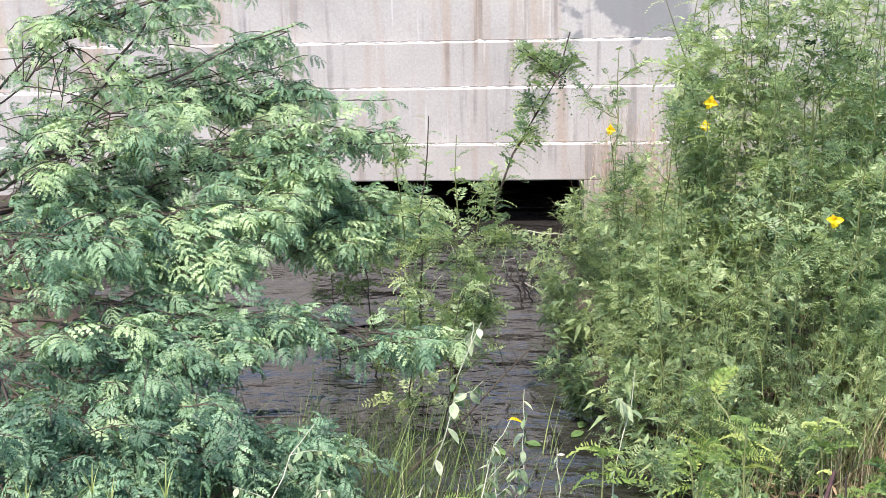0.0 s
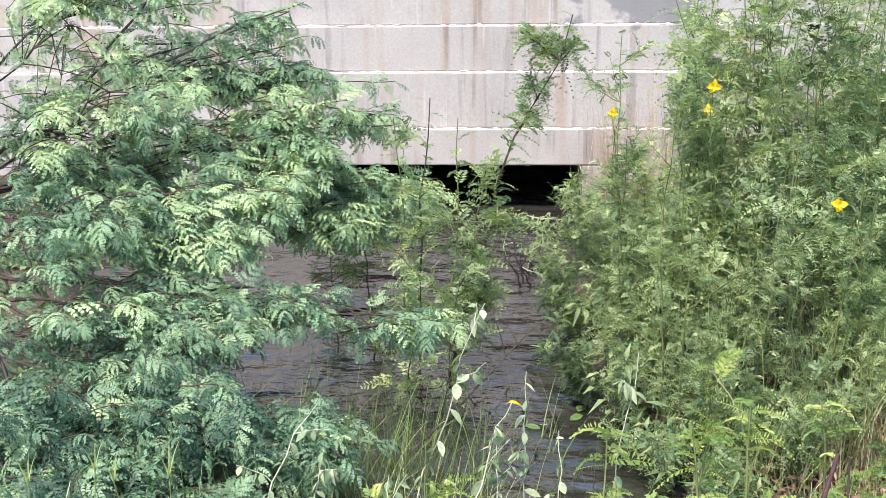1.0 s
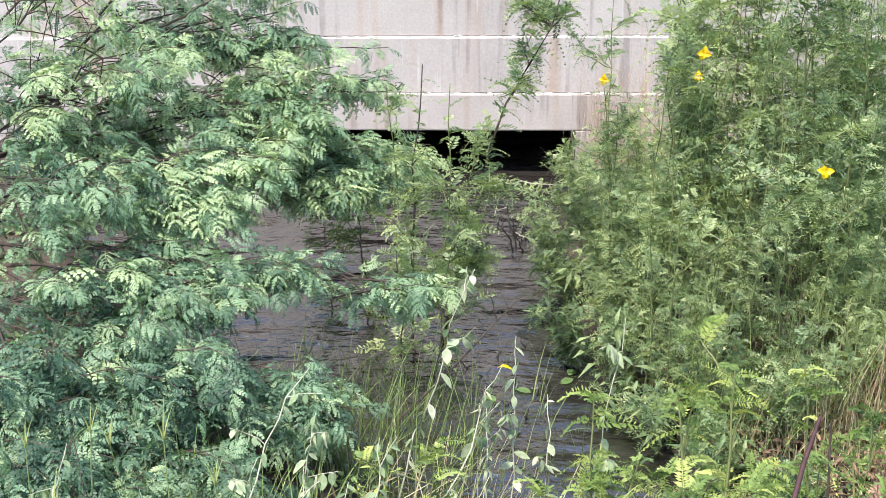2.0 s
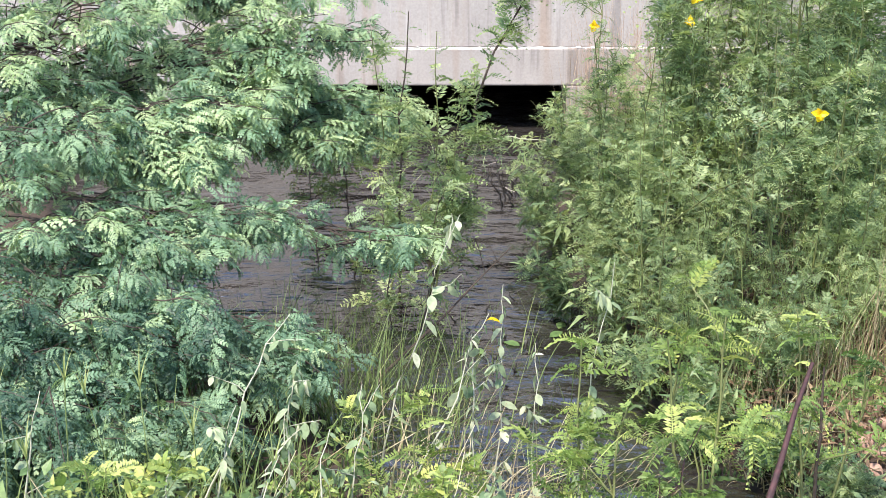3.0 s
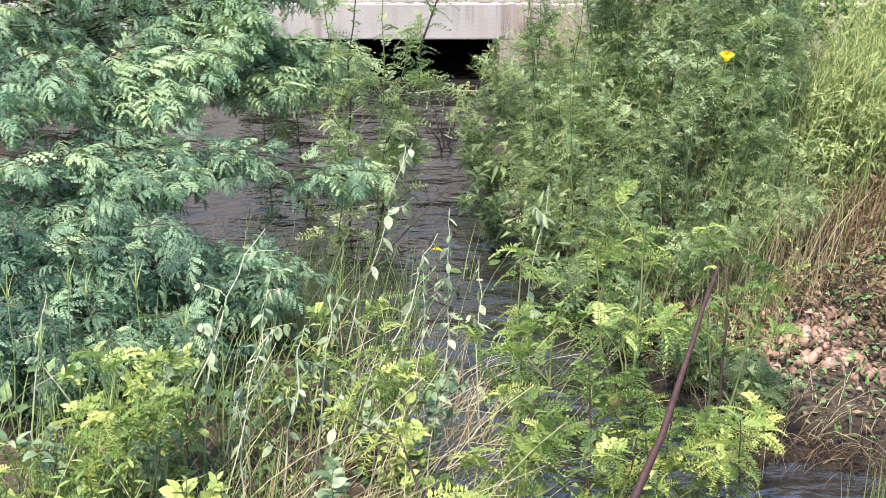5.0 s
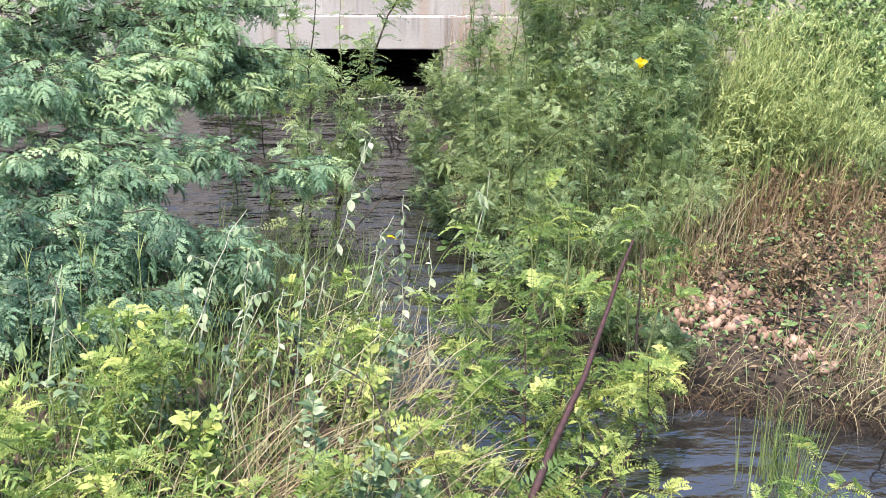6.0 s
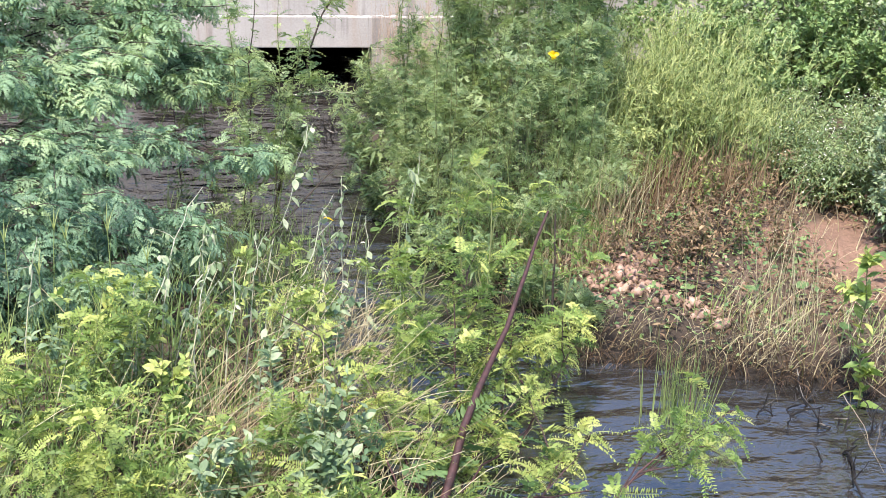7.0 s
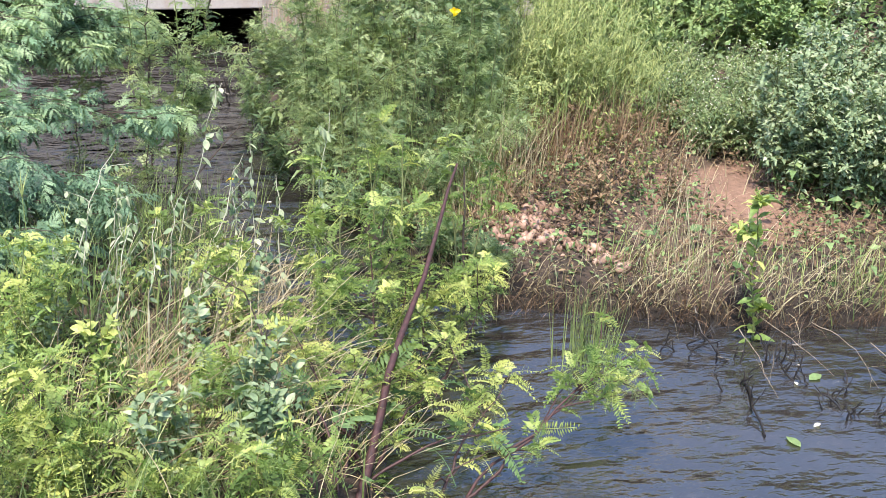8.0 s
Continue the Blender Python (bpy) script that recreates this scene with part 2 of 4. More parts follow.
def pinnate(pairs=10, leaflet=0.24, width=0.085, droop=0.35, open_=65, lift=0.12, joints=4):
    s = np.linspace(0.14, 1.0, pairs)
    sp = lambda q: np.stack([0 * q, q * (1 - 0.12 * droop * q), 0.25 * q * (1 - q) - droop * 0.55 * q ** 2.2], -1)
    V, Q = [], []
    for sign in (-1, 1):
        a = np.radians(open_ + rng.normal(0, 5, pairs))
        al = np.stack([sign * np.sin(a), np.cos(a), lift - 0.3 * s * droop + rng.normal(0, 0.09, pairs)], -1)
        al /= np.linalg.norm(al, axis=1)[:, None]
        sd = np.stack([-sign * np.cos(a), np.sin(a), 0.25 + rng.normal(0, 0.12, pairs)], -1)
        size = leaflet * (0.75 + 0.5 * np.sin(np.pi * np.clip(s * 0.9, 0, 1)))[:, None] * (1 - 0.35 * s[:, None] ** 3) * rng.choice([0.6, 0.85, 0.95, 1.05, 1.15], (pairs, 1))
        V.append(leaflet_quads(sp(s + rng.normal(0, 0.012, pairs)), al, sd, size, width).reshape(-1, 3))
    V = np.concatenate(V)
    Q = np.arange(len(V)).reshape(-1, 4)
    r = sp(np.linspace(0, 1, joints + 1))
    R = np.concatenate([r + [0.008, 0, 0], r - [0.008, 0, 0]])
    RQ = np.array([[i, i + 1, i + joints + 2, i + joints + 1] for i in range(joints)]) + len(V)
    return np.concatenate([V, R]), np.concatenate([Q, RQ])


def feather(teeth=5, width=0.30, droop=0.7):
    """One narrow pinna, whose leaflets nearly touch."""
    s = np.linspace(0.06, 1.0, teeth + 1)
    mid = np.stack([0 * s, s * (1 - 0.1 * droop * s), 0.2 * s * (1 - s) - droop * 0.5 * s ** 2.1], -1)
    w = width * np.array([0.7 + 0.6 * math.sin(math.pi * min(q * 0.95, 1)) for q in s]) * 0.55 * (1 - 0.5 * s ** 3)
    V, Q = [], []
    for sign in (-1, 1):
        for i in range(teeth):
            out = np.array((sign * w[i], 0.09, -0.2 * w[i] + rng.normal(0, 0.03)))
            base = len(V)
            V += [mid[i], mid[i] + out * rng.uniform(0.8, 1.1), mid[i] * 0.35 + mid[i + 1] * 0.65 + out * rng.uniform(0.8, 1.0), mid[i] * 0.25 + mid[i + 1] * 0.75]
            Q.append([base, base + 1, base + 2, base + 3])
    return np.array(V), np.array(Q)


def bipinnate(pairs=4, leaflets=7, droop=0.3):
    pV, pQ = feather(leaflets, 0.23, 0.8)
    g = Gather()
    s = np.linspace(0.3, 0.95, pairs)
    for sign in (-1, 1):
        a = np.radians(np.linspace(62, 38, pairs) + rng.normal(0, 8, pairs))
        ax = np.stack([sign * np.sin(a), np.cos(a), 0.0 - 0.35 * s + rng.normal(0, 0.12, pairs)], -1)
        g.spread((pV, pQ), frames_for(ax, np.array([[0, 0, 1.0]] * pairs)),
                 np.stack([0 * s, s * 0.9, -droop * 0.35 * s ** 2], -1), np.linspace(0.58, 0.5, pairs) * rng.uniform(0.75, 1.15, pairs), np.zeros(pairs))
    r = np.stack([np.zeros(4), np.linspace(0, 0.9, 4), -droop * 0.35 * np.linspace(0, 1, 4) ** 2], -1)
    g.put(np.concatenate([r + [0.008, 0, 0], r - [0.008, 0, 0]]), [[i, i + 1, i + 5, i + 4] for i in range(3)], 0.0)
    return np.concatenate(g.v), np.concatenate(g.q)


def ovate(width=0.5, curl=0.25, fold=0.12, coarse=False):
    s = np.array([0.0, 0.4, 1.0]) if coarse else np.array([0.0, 0.25, 0.55, 0.82, 1.0])
    w = (np.array([0.05, 0.5, 0.02]) if coarse else np.array([0.03, 0.42, 0.5, 0.28, 0.01])) * width
    z = 0.1 * s - curl * s ** 2
    rows = [np.array([[-w[i], s[i], z[i] + fold * w[i]], [0, s[i], z[i]], [w[i], s[i], z[i] + fold * w[i]]]) for i in range(len(s))]
    Q = [[3 * i + j, 3 * i + j + 1, 3 * i + j + 4, 3 * i + j + 3] for i in range(len(s) - 1) for j in range(2)]
    return np.concatenate(rows), np.array(Q)


BIPINNATE = [bipinnate(p, n, d) for p, n, d in ((4, 6, 0.4), (5, 6, 0.8), (4, 6, 1.2), (5, 6, 1.0), (4, 6, 1.5), (4, 5, 0.6))]
PINNATE = [pinnate(p, l, w, d, joints=2) for p, l, w, d in ((8, 0.23, 0.085, 0.4), (9, 0.21, 0.075, 1.0), (7, 0.26, 0.10, 1.7), (7, 0.24, 0.09, 0.8), (8, 0.22, 0.08, 1.3), (6, 0.27, 0.10, 0.5))]
FERNY = [pinnate(p, l, w, d, o) for p, l, w, d, o in ((14, 0.20, 0.06, 0.7, 74), (13, 0.21, 0.075, 1.3, 68), (11, 0.22, 0.085, 2.0, 62), (13, 0.20, 0.075, 1.0, 66), (11, 0.22, 0.085, 1.7, 64))]
OVATE = [ovate(0.5, 0.3), ovate(0.42, 0.6, 0.3), ovate(0.58, 0.1)]
LANCE = [ovate(0.26, 0.4), ovate(0.22, 0.8, 0.3)]
BROAD = [ovate(0.62, 0.3, 0.2, True), ovate(0.52, 0.6, 0.3, True), ovate(0.7, 0.1, 0.1, True)]
NARROW = [ovate(0.32, 0.4, 0.2, True), ovate(0.26, 0.8, 0.3, True)]


def leaves_along(g, P, templates, first, count, size, tone, rise=0.15, reach=0.9, jitter=0.25, forward=0.35):
    """Leaves spiralling along the line P, from the share first of its length to the tip."""
    n = len(P)
    s = first + (1 - first) * (np.arange(count) + rng.uniform(0, 1, count)) / count
    i = np.clip((s * (n - 1)).astype(int), 0, n - 2)
    f = (s * (n - 1) - i)[:, None]
    place = P[i] * (1 - f) + P[i + 1] * f
    tan = P[i + 1] - P[i]
    tan /= np.linalg.norm(tan, axis=1)[:, None] + 1e-9
    ref = np.where(np.abs(tan[:, 2:]) < 0.8, [[0, 0, 1.0]], [[1.0, 0, 0]])
    a = np.cross(tan, ref)
    a /= np.linalg.norm(a, axis=1)[:, None] + 1e-9
    b = np.cross(tan, a)
    ph = np.arange(count) * 2.4 + rng.uniform(0, 6.28)
    flat = np.where(np.abs(tan[:, 2]) < 0.7, 0.45, 1.0)[:, None]
    ax = reach * (np.cos(ph)[:, None] * a + flat * np.sin(ph)[:, None] * b) + forward * tan
    ax[:, 2] += rise
    ax += rng.normal(0, jitter, ax.shape)
    up = np.array([[0, 0, 1.0]]) + rng.normal(0, 0.35, (count, 3))
    F = frames_for(ax, up)
    sz = size * rng.uniform(0.65, 1.2, count) * (1 - 0.35 * s ** 4)
    tn = np.clip(tone + rng.normal(0, 0.22, count), 0, 1)
    which = rng.integers(0, len(templates), count)
    for k, tm in enumerate(templates):
        w = which == k
        g.spread(tm, F[w], place[w], sz[w], tn[w])


class LeafParts:
    """Takes leaves as Gather does, but keeps each as a part of its own."""
    stock = {}

    def __init__(self, root, material):
        self.root, self.material = root, material

    def spread(self, template, frames, places, sizes, tones):
        V, Q = template
        for F, at, size, tone in zip(frames, places, sizes, tones):
            step = round(float(tone) * 3) / 3
            key = (id(template), self.material.name, step)
            if key not in self.stock:
                self.stock[key] = quads_mesh("leaf", V, Q, self.material, np.full(len(V), step), True)
            ob = new("leaf", self.stock[key])
            ob.parent = self.root
            ob.matrix_local = Matrix.LocRotScale(Vector(at), Matrix([list(map(float, row)) for row in F]).to_quaternion(), Vector((size,) * 3))


def blades(g, base, height, width, lean, tone, seg=5, curve=1.0, az=None):
    """Grass blades: tapered strips that bend over."""
    k = len(base)
    az = rng.uniform(0, 2 * np.pi, k) if az is None else az
    d = np.stack([np.cos(az), np.sin(az), 0 * az], -1)
    side = np.stack([-np.sin(az + 0.6), np.cos(az + 0.6), 0 * az], -1)
    s = np.linspace(0, 1, seg)
    ang = lean[:, None] * (0.35 + curve * s[None] ** 1.3)
    st = height[:, None] / (seg - 1)
    hx = np.concatenate([np.zeros((k, 1)), (np.sin(ang[:, 1:]) * st).cumsum(1)], 1)
    hz = np.concatenate([np.zeros((k, 1)), (np.cos(ang[:, 1:]) * st).cumsum(1)], 1)
    C = base[:, None] + d[:, None] * hx[..., None] + np.array([0, 0, 1.0]) * hz[..., None]
    w = (width[:, None] * (1 - 0.92 * s[None] ** 1.5))[..., None] * 0.5
    V = np.stack([C - side[:, None] * w, C + side[:, None] * w], 2).reshape(k, -1, 3)
    q = np.array([[2 * i, 2 * i + 1, 2 * i + 3, 2 * i + 2] for i in range(seg - 1)])
    Q = (q[None] + (np.arange(k) * seg * 2)[:, None, None]).reshape(-1, 4)
    g.put(V.reshape(-1, 3), Q, np.repeat(tone, seg * 2))


# ---- the lie of the land ----
WATER = np.array([(-0.9, 12), (-0.9, 7.4), (-1.7, 7.2), (-2.0, 6.2), (-1.5, 5.2), (-0.7, 4.3), (-0.1, 3.7), (0.3, 3.1), (0.55, 2.5),
                  (0.72, 1.9), (0.95, 1.35), (1.6, 1.0), (2.8, 0.75), (5.0, 0.5), (9.0, 0.4), (9.0, 2.1), (5.0, 2.15), (3.3, 2.42),
                  (2.6, 2.5), (2.1, 2.68), (1.6, 2.85), (1.2, 3.5), (0.95, 4.2), (0.72, 5.0), (0.68, 5.8), (0.85, 6.9), (0.9, 7.4), (0.9, 12)])


def shore(X, Y):
    """Metres to the water's edge, below zero on the water."""
    P = np.stack([X, Y], -1)
    A, B = WATER, np.roll(WATER, -1, 0)
    best = np.full(X.shape, 1e9)
    inside = np.zeros(X.shape, bool)
    for a, b in zip(A, B):
        ab = b - a
        h = np.clip(((P - a) @ ab) / (ab @ ab), 0, 1)
        best = np.minimum(best, np.linalg.norm(P - a - h[..., None] * ab, axis=-1))
        cross = (a[1] > Y) != (b[1] > Y)
        with np.errstate(divide='ignore', invalid='ignore'):
            xi = a[0] + (Y - a[1]) / (b[1] - a[1]) * (b[0] - a[0])
        inside ^= cross & (X < xi)
    return np.where(inside, -best, best)


def ease(v):
    v = np.clip(v, 0, 1)
    return v * v * (3 - 2 * v)


def land(X, Y):
    X, Y = np.asarray(X, float), np.asarray(Y, float)
    d = shore(X, Y)
    bank = 0.10 * ease(d / 0.16) + 0.12 * ease(d / 1.2)
    bank = bank + 0.42 * ease((1.6 - Y) / 2.6) * ease(d / 0.9) + 0.35 * ease((X - 3.2) / 3) * ease((Y - 3) / 3)
    z = np.where(d > 0, bank, -0.30 * ease(-d / 0.35))
    z = z + np.where(d > 0.02, 0.025 * np.sin(X * 5.1 + 1.3 * np.sin(Y * 3.7)) * np.sin(Y * 4.3 + X) * ease(d / 0.4), 0)
    road = np.where(np.abs(X) < 12, (Y > 7.63).astype(float), ease((Y - 6.4) / 3.2))
    inside = (np.abs(X) < 1.1) & (Y > 7.3) & (Y < 11.7)
    return np.where(inside, np.minimum(z, 0.2), z * (1 - road) + 2.72 * road)


def steps(lo, hi, fine, reach):
    out = np.cumsum(fine * 1.35 ** np.arange(1, 40))
    out = out[out < reach]
    return np.concatenate([lo - out[::-1], np.arange(lo, hi + 1e-6, fine), hi + out])


def build_ground():
    xs, ys = steps(-3.2, 6.4, 0.06, 900), steps(-2.2, 7.40, 0.06, 900)
    ys = np.sort(np.concatenate([ys[np.abs(ys - 7.6) > 0.12], [7.60, 7.66]]))
    X, Y = np.meshgrid(xs, ys, indexing='ij')
    V = np.stack([X, Y, land(X, Y)], -1).reshape(-1, 3)
    ny = len(ys)
    i, j = np.meshgrid(np.arange(len(xs) - 1), np.arange(ny - 1), indexing='ij')
    Q = np.stack([i * ny + j, (i + 1) * ny + j, (i + 1) * ny + j + 1, i * ny + j + 1], -1).reshape(-1, 4)
    tagged(new("ground", quads_mesh("ground", V, Q, M_SOIL, smooth=True)), "bare reddish soil of the stream banks", "ground", kind="structure")
    V = np.array([(x, y, 0.0) for x in (-3.0, 0.0, 3.0, 9.0) for y in (0.2, 4.0, 7.39)] + [(-0.92, 7.39, 0), (0.92, 7.39, 0), (-0.92, 11.5, 0), (0.92, 11.5, 0)])
    Q = [[i * 3 + j, (i + 1) * 3 + j, (i + 1) * 3 + j + 1, i * 3 + j + 1] for i in range(3) for j in range(2)] + [[12, 13, 15, 14]]
    tagged(new("water", quads_mesh("water", V, Q, M_WATER)), "dark rippled stream water flowing from the culvert", "water", kind="structure")


build_ground()


# ---- headwall and culvert ----
def block(x0, x1, y0, y1, z0, z1, material, name, step=0.25, rough=0.0006):
    """A concrete block whose front face is slightly uneven."""
    nx = max(2, int((x1 - x0) / step) + 1)
    xs = np.linspace(x0, x1, nx)
    ring = [(y0 + 0.006, z0), (y0, z0 + 0.008), (y0, (z0 + z1) / 2), (y0, z1 - 0.008), (y0 + 0.008, z1), (y1, z1), (y1, z0)]
    m = len(ring)
    V = np.array([(x, y + (rng.normal(0, rough) if 0 < k < 5 else 0), z + (rng.normal(0, rough) if k in (3, 4) else 0))
                  for x in xs for k, (y, z) in enumerate(ring)])
    Q = [[i * m + k, i * m + (k + 1) % m, (i + 1) * m + (k + 1) % m, (i + 1) * m + k] for i in range(nx - 1) for k in range(m)]
    for e in (0, (nx - 1) * m):
        Q += [[e, e + 1, e + 2, e + 6], [e + 2, e + 3, e + 5, e + 6], [e + 3, e + 4, e + 5, e + 5]]
    Q = [q for q in Q if len(set(q)) == 4] + [[e + 3, e + 4, e + 5, e + 2] for e in (0, (nx - 1) * m)]
    return quads_mesh(name, V, Q, material)


def build_wall():
    wall = tagged(new("headwall"), "weathered grey concrete headwall with stepped courses", "wall", kind="structure")
    edges = [0.31, 0.55, 0.91, 1.20, 1.52, 1.88, 2.28, 2.76]
    for k, (z0, z1) in enumerate(zip(edges, edges[1:])):
        y0 = 7.40 + 0.035 * k
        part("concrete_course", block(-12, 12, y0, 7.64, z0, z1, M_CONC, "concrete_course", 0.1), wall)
        # whitish bead stands in for the sky light on the ledge top
        if k < 6:
            n = 320
            xs = np.linspace(-4, 5, n)
            P = np.stack([xs, y0 + 0.012 + rng.normal(0, 0.003, n), z1 + 0.001 + rng.normal(0, 0.002, n)], -1)
            V, Q = tube(P, 0.0034, 0.0034, 6)
            V = V + rng.normal(0, 0.0028, V.shape)
            part("lit_lip", quads_mesh("lit_lip", V, Q, M_LEDGE_LIGHT), wall, "rough white bead painting the light along a ledge")
    for x0, x1 in ((-12, -0.9), (0.9, 12)):
        part("abutment", block(x0, x1, 7.402, 7.64, -0.6, 0.31, M_CONC, "abutment"), wall)
    cul = tagged(new("culvert"), "dark rectangular concrete culvert half full of water", "culvert", kind="structure")
    part("side_wall", block(-1.1, -0.9, 7.642, 11.6, -0.6, 0.31, M_SHADE, "side_wall"), cul)
    part("side_wall", block(0.9, 1.1, 7.642, 11.6, -0.6, 0.31, M_SHADE, "side_wall"), cul)
    part("roof_slab", block(-1.1, 1.1, 7.642, 11.6, 0.312, 2.72, M_SHADE, "roof_slab"), cul)
    # added wall shuts the unseen far end, so no daylight enters there
    part("added_end_wall", block(-0.9, 0.9, 11.4, 11.6, -0.6, 0.31, M_SHADE, "added_end_wall"), cul)


build_wall()


# ---- plants ----
def plant(name, base, label, category, group=""):
    ob = tagged(new(name), label, category, group)
    ob.location = (0, 0, 0)
    return ob


def build_tree():
    """The feathery tree that leans over the water: near-level limbs that carry flat sprays of leaves."""
    tree = plant("mesquite_tree", None, "feathery blue-green mesquite tree leaning over the water", "tree")
    trunk_base, fork = np.array((-2.5, 4.3, 0.1)), np.array((-2.1, 4.4, 0.75))
    V, Q = tube(shoot(trunk_base, fork, 0, 0.04), 0.07, 0.05, 9)
    part("trunk", quads_mesh("trunk", V, Q, M_BARK, smooth=True), tree)
    # end of limb, spread, twigs, leaf tone that carries low clumps' dimness
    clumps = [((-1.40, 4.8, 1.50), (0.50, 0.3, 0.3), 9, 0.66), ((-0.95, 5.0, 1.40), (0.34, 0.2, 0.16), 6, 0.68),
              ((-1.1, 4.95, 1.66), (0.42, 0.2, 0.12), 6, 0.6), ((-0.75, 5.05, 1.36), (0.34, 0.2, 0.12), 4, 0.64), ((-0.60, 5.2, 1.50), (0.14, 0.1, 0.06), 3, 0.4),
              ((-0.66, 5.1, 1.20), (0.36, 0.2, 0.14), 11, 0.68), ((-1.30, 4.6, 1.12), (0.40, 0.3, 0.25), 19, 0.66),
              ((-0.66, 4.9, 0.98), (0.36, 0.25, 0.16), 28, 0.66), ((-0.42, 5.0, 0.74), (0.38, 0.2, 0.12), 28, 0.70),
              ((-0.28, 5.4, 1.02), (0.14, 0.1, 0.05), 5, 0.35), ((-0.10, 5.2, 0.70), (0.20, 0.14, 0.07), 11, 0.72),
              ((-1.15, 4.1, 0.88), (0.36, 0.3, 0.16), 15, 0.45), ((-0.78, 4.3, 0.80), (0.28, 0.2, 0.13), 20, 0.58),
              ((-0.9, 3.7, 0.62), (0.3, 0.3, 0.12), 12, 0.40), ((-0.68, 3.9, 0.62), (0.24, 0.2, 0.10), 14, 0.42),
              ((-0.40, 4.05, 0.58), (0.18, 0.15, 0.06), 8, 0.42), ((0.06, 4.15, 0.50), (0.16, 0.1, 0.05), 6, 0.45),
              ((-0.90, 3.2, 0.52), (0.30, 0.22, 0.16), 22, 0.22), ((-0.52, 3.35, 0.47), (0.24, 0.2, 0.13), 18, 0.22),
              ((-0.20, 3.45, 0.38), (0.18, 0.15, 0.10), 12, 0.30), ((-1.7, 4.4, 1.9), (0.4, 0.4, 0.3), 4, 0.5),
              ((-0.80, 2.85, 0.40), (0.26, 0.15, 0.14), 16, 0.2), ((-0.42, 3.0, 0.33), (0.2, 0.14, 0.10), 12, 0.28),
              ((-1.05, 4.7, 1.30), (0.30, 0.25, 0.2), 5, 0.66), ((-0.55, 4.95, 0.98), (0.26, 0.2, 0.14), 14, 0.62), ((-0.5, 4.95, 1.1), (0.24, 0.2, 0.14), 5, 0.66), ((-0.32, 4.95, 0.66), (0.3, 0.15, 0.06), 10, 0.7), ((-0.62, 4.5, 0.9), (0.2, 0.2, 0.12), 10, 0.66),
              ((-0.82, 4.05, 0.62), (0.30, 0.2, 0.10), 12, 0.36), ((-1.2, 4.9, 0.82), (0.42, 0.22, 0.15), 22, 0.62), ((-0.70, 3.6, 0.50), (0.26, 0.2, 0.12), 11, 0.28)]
    g, tw = Gather(), Gather()
    for end, size, twigs, tone in clumps:
        end, size = np.array(end), np.array(size)
        low = end[2] < 0.9
        root = fork + rng.normal(0, 0.03, 3) if not low else trunk_base + (fork - trunk_base) * rng.uniform(0.5, 0.9)
        limb = shoot(root, end + (end - root) * 0.06, 0.10, 0.035, 14)
        V, Q = tube(limb, 0.012 if low else 0.0085, 0.0025, 6)
        part("limb", quads_mesh("limb", V, Q, M_BARK, smooth=True), tree)
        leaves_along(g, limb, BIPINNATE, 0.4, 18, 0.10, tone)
        out = end - root
        out = out / np.linalg.norm(out)
        for _ in range(int(twigs * 1.9)):
            # a spray: one level twig with leaves to both sides of it
            v = rng.normal(0, 1, 3)
            v *= rng.uniform(0.2, 1.0) ** 0.5 / np.linalg.norm(v)
            mid = end + v * size
            way = np.array((out[0] + rng.normal(0.25, 0.45), out[1] + rng.normal(-0.25, 0.55), rng.normal(0.12, 0.16)))
            way /= np.linalg.norm(way)
            reach = rng.uniform(0.16, 0.36)
            foot = limb[rng.integers(10, 14)]
            stem = shoot(foot, mid - way * reach * 0.5, 0.02, 0.03, 6)
            P = shoot(stem[-1], mid + way * reach * 0.5, 0.025, 0.03, 7)
            tw.put(*tube(np.concatenate([stem[:-1], P]), 0.003, 0.0012, 4), 0.0)
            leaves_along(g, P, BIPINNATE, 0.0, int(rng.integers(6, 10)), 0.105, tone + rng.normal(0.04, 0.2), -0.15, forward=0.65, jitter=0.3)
    # long thorny shoots that stand clear of the crown
    for a, b, n in (((-1.28, 4.9, 1.62), (-0.36, 5.1, 1.77), 13), ((-1.05, 4.9, 1.35), (-0.42, 5.1, 1.60), 12), ((-0.95, 5.0, 1.18), (-0.05, 5.2, 1.24), 20),
                    ((-1.1, 4.9, 1.22), (-0.48, 5.1, 1.42), 14), ((-0.8, 5.0, 0.98), (-0.02, 5.2, 1.05), 20), ((-1.5, 4.8, 1.55), (-1.1, 5.0, 1.85), 12),
                    ((-1.2, 4.8, 1.45), (-0.85, 5.0, 1.80), 12), ((-0.9, 5.0, 0.75), (0.16, 5.0, 0.72), 24), ((-0.8, 4.9, 0.9), (0.02, 5.1, 0.82), 22)):
        P = shoot(a, b, 0.03, 0.025, 12)
        V, Q = tube(P, 0.0065, 0.0018, 5)
        part("shoot", quads_mesh("shoot", V, Q, M_BARK, smooth=True), tree)
        leaves_along(g, P, BIPINNATE, 0.15, int(n * 1.8), 0.095, 0.55, -0.08, forward=0.5)
    tagged(part("twig", tw.mesh("twig", M_BARK), tree), kind="stuff")
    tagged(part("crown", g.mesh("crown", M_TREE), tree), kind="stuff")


build_tree()


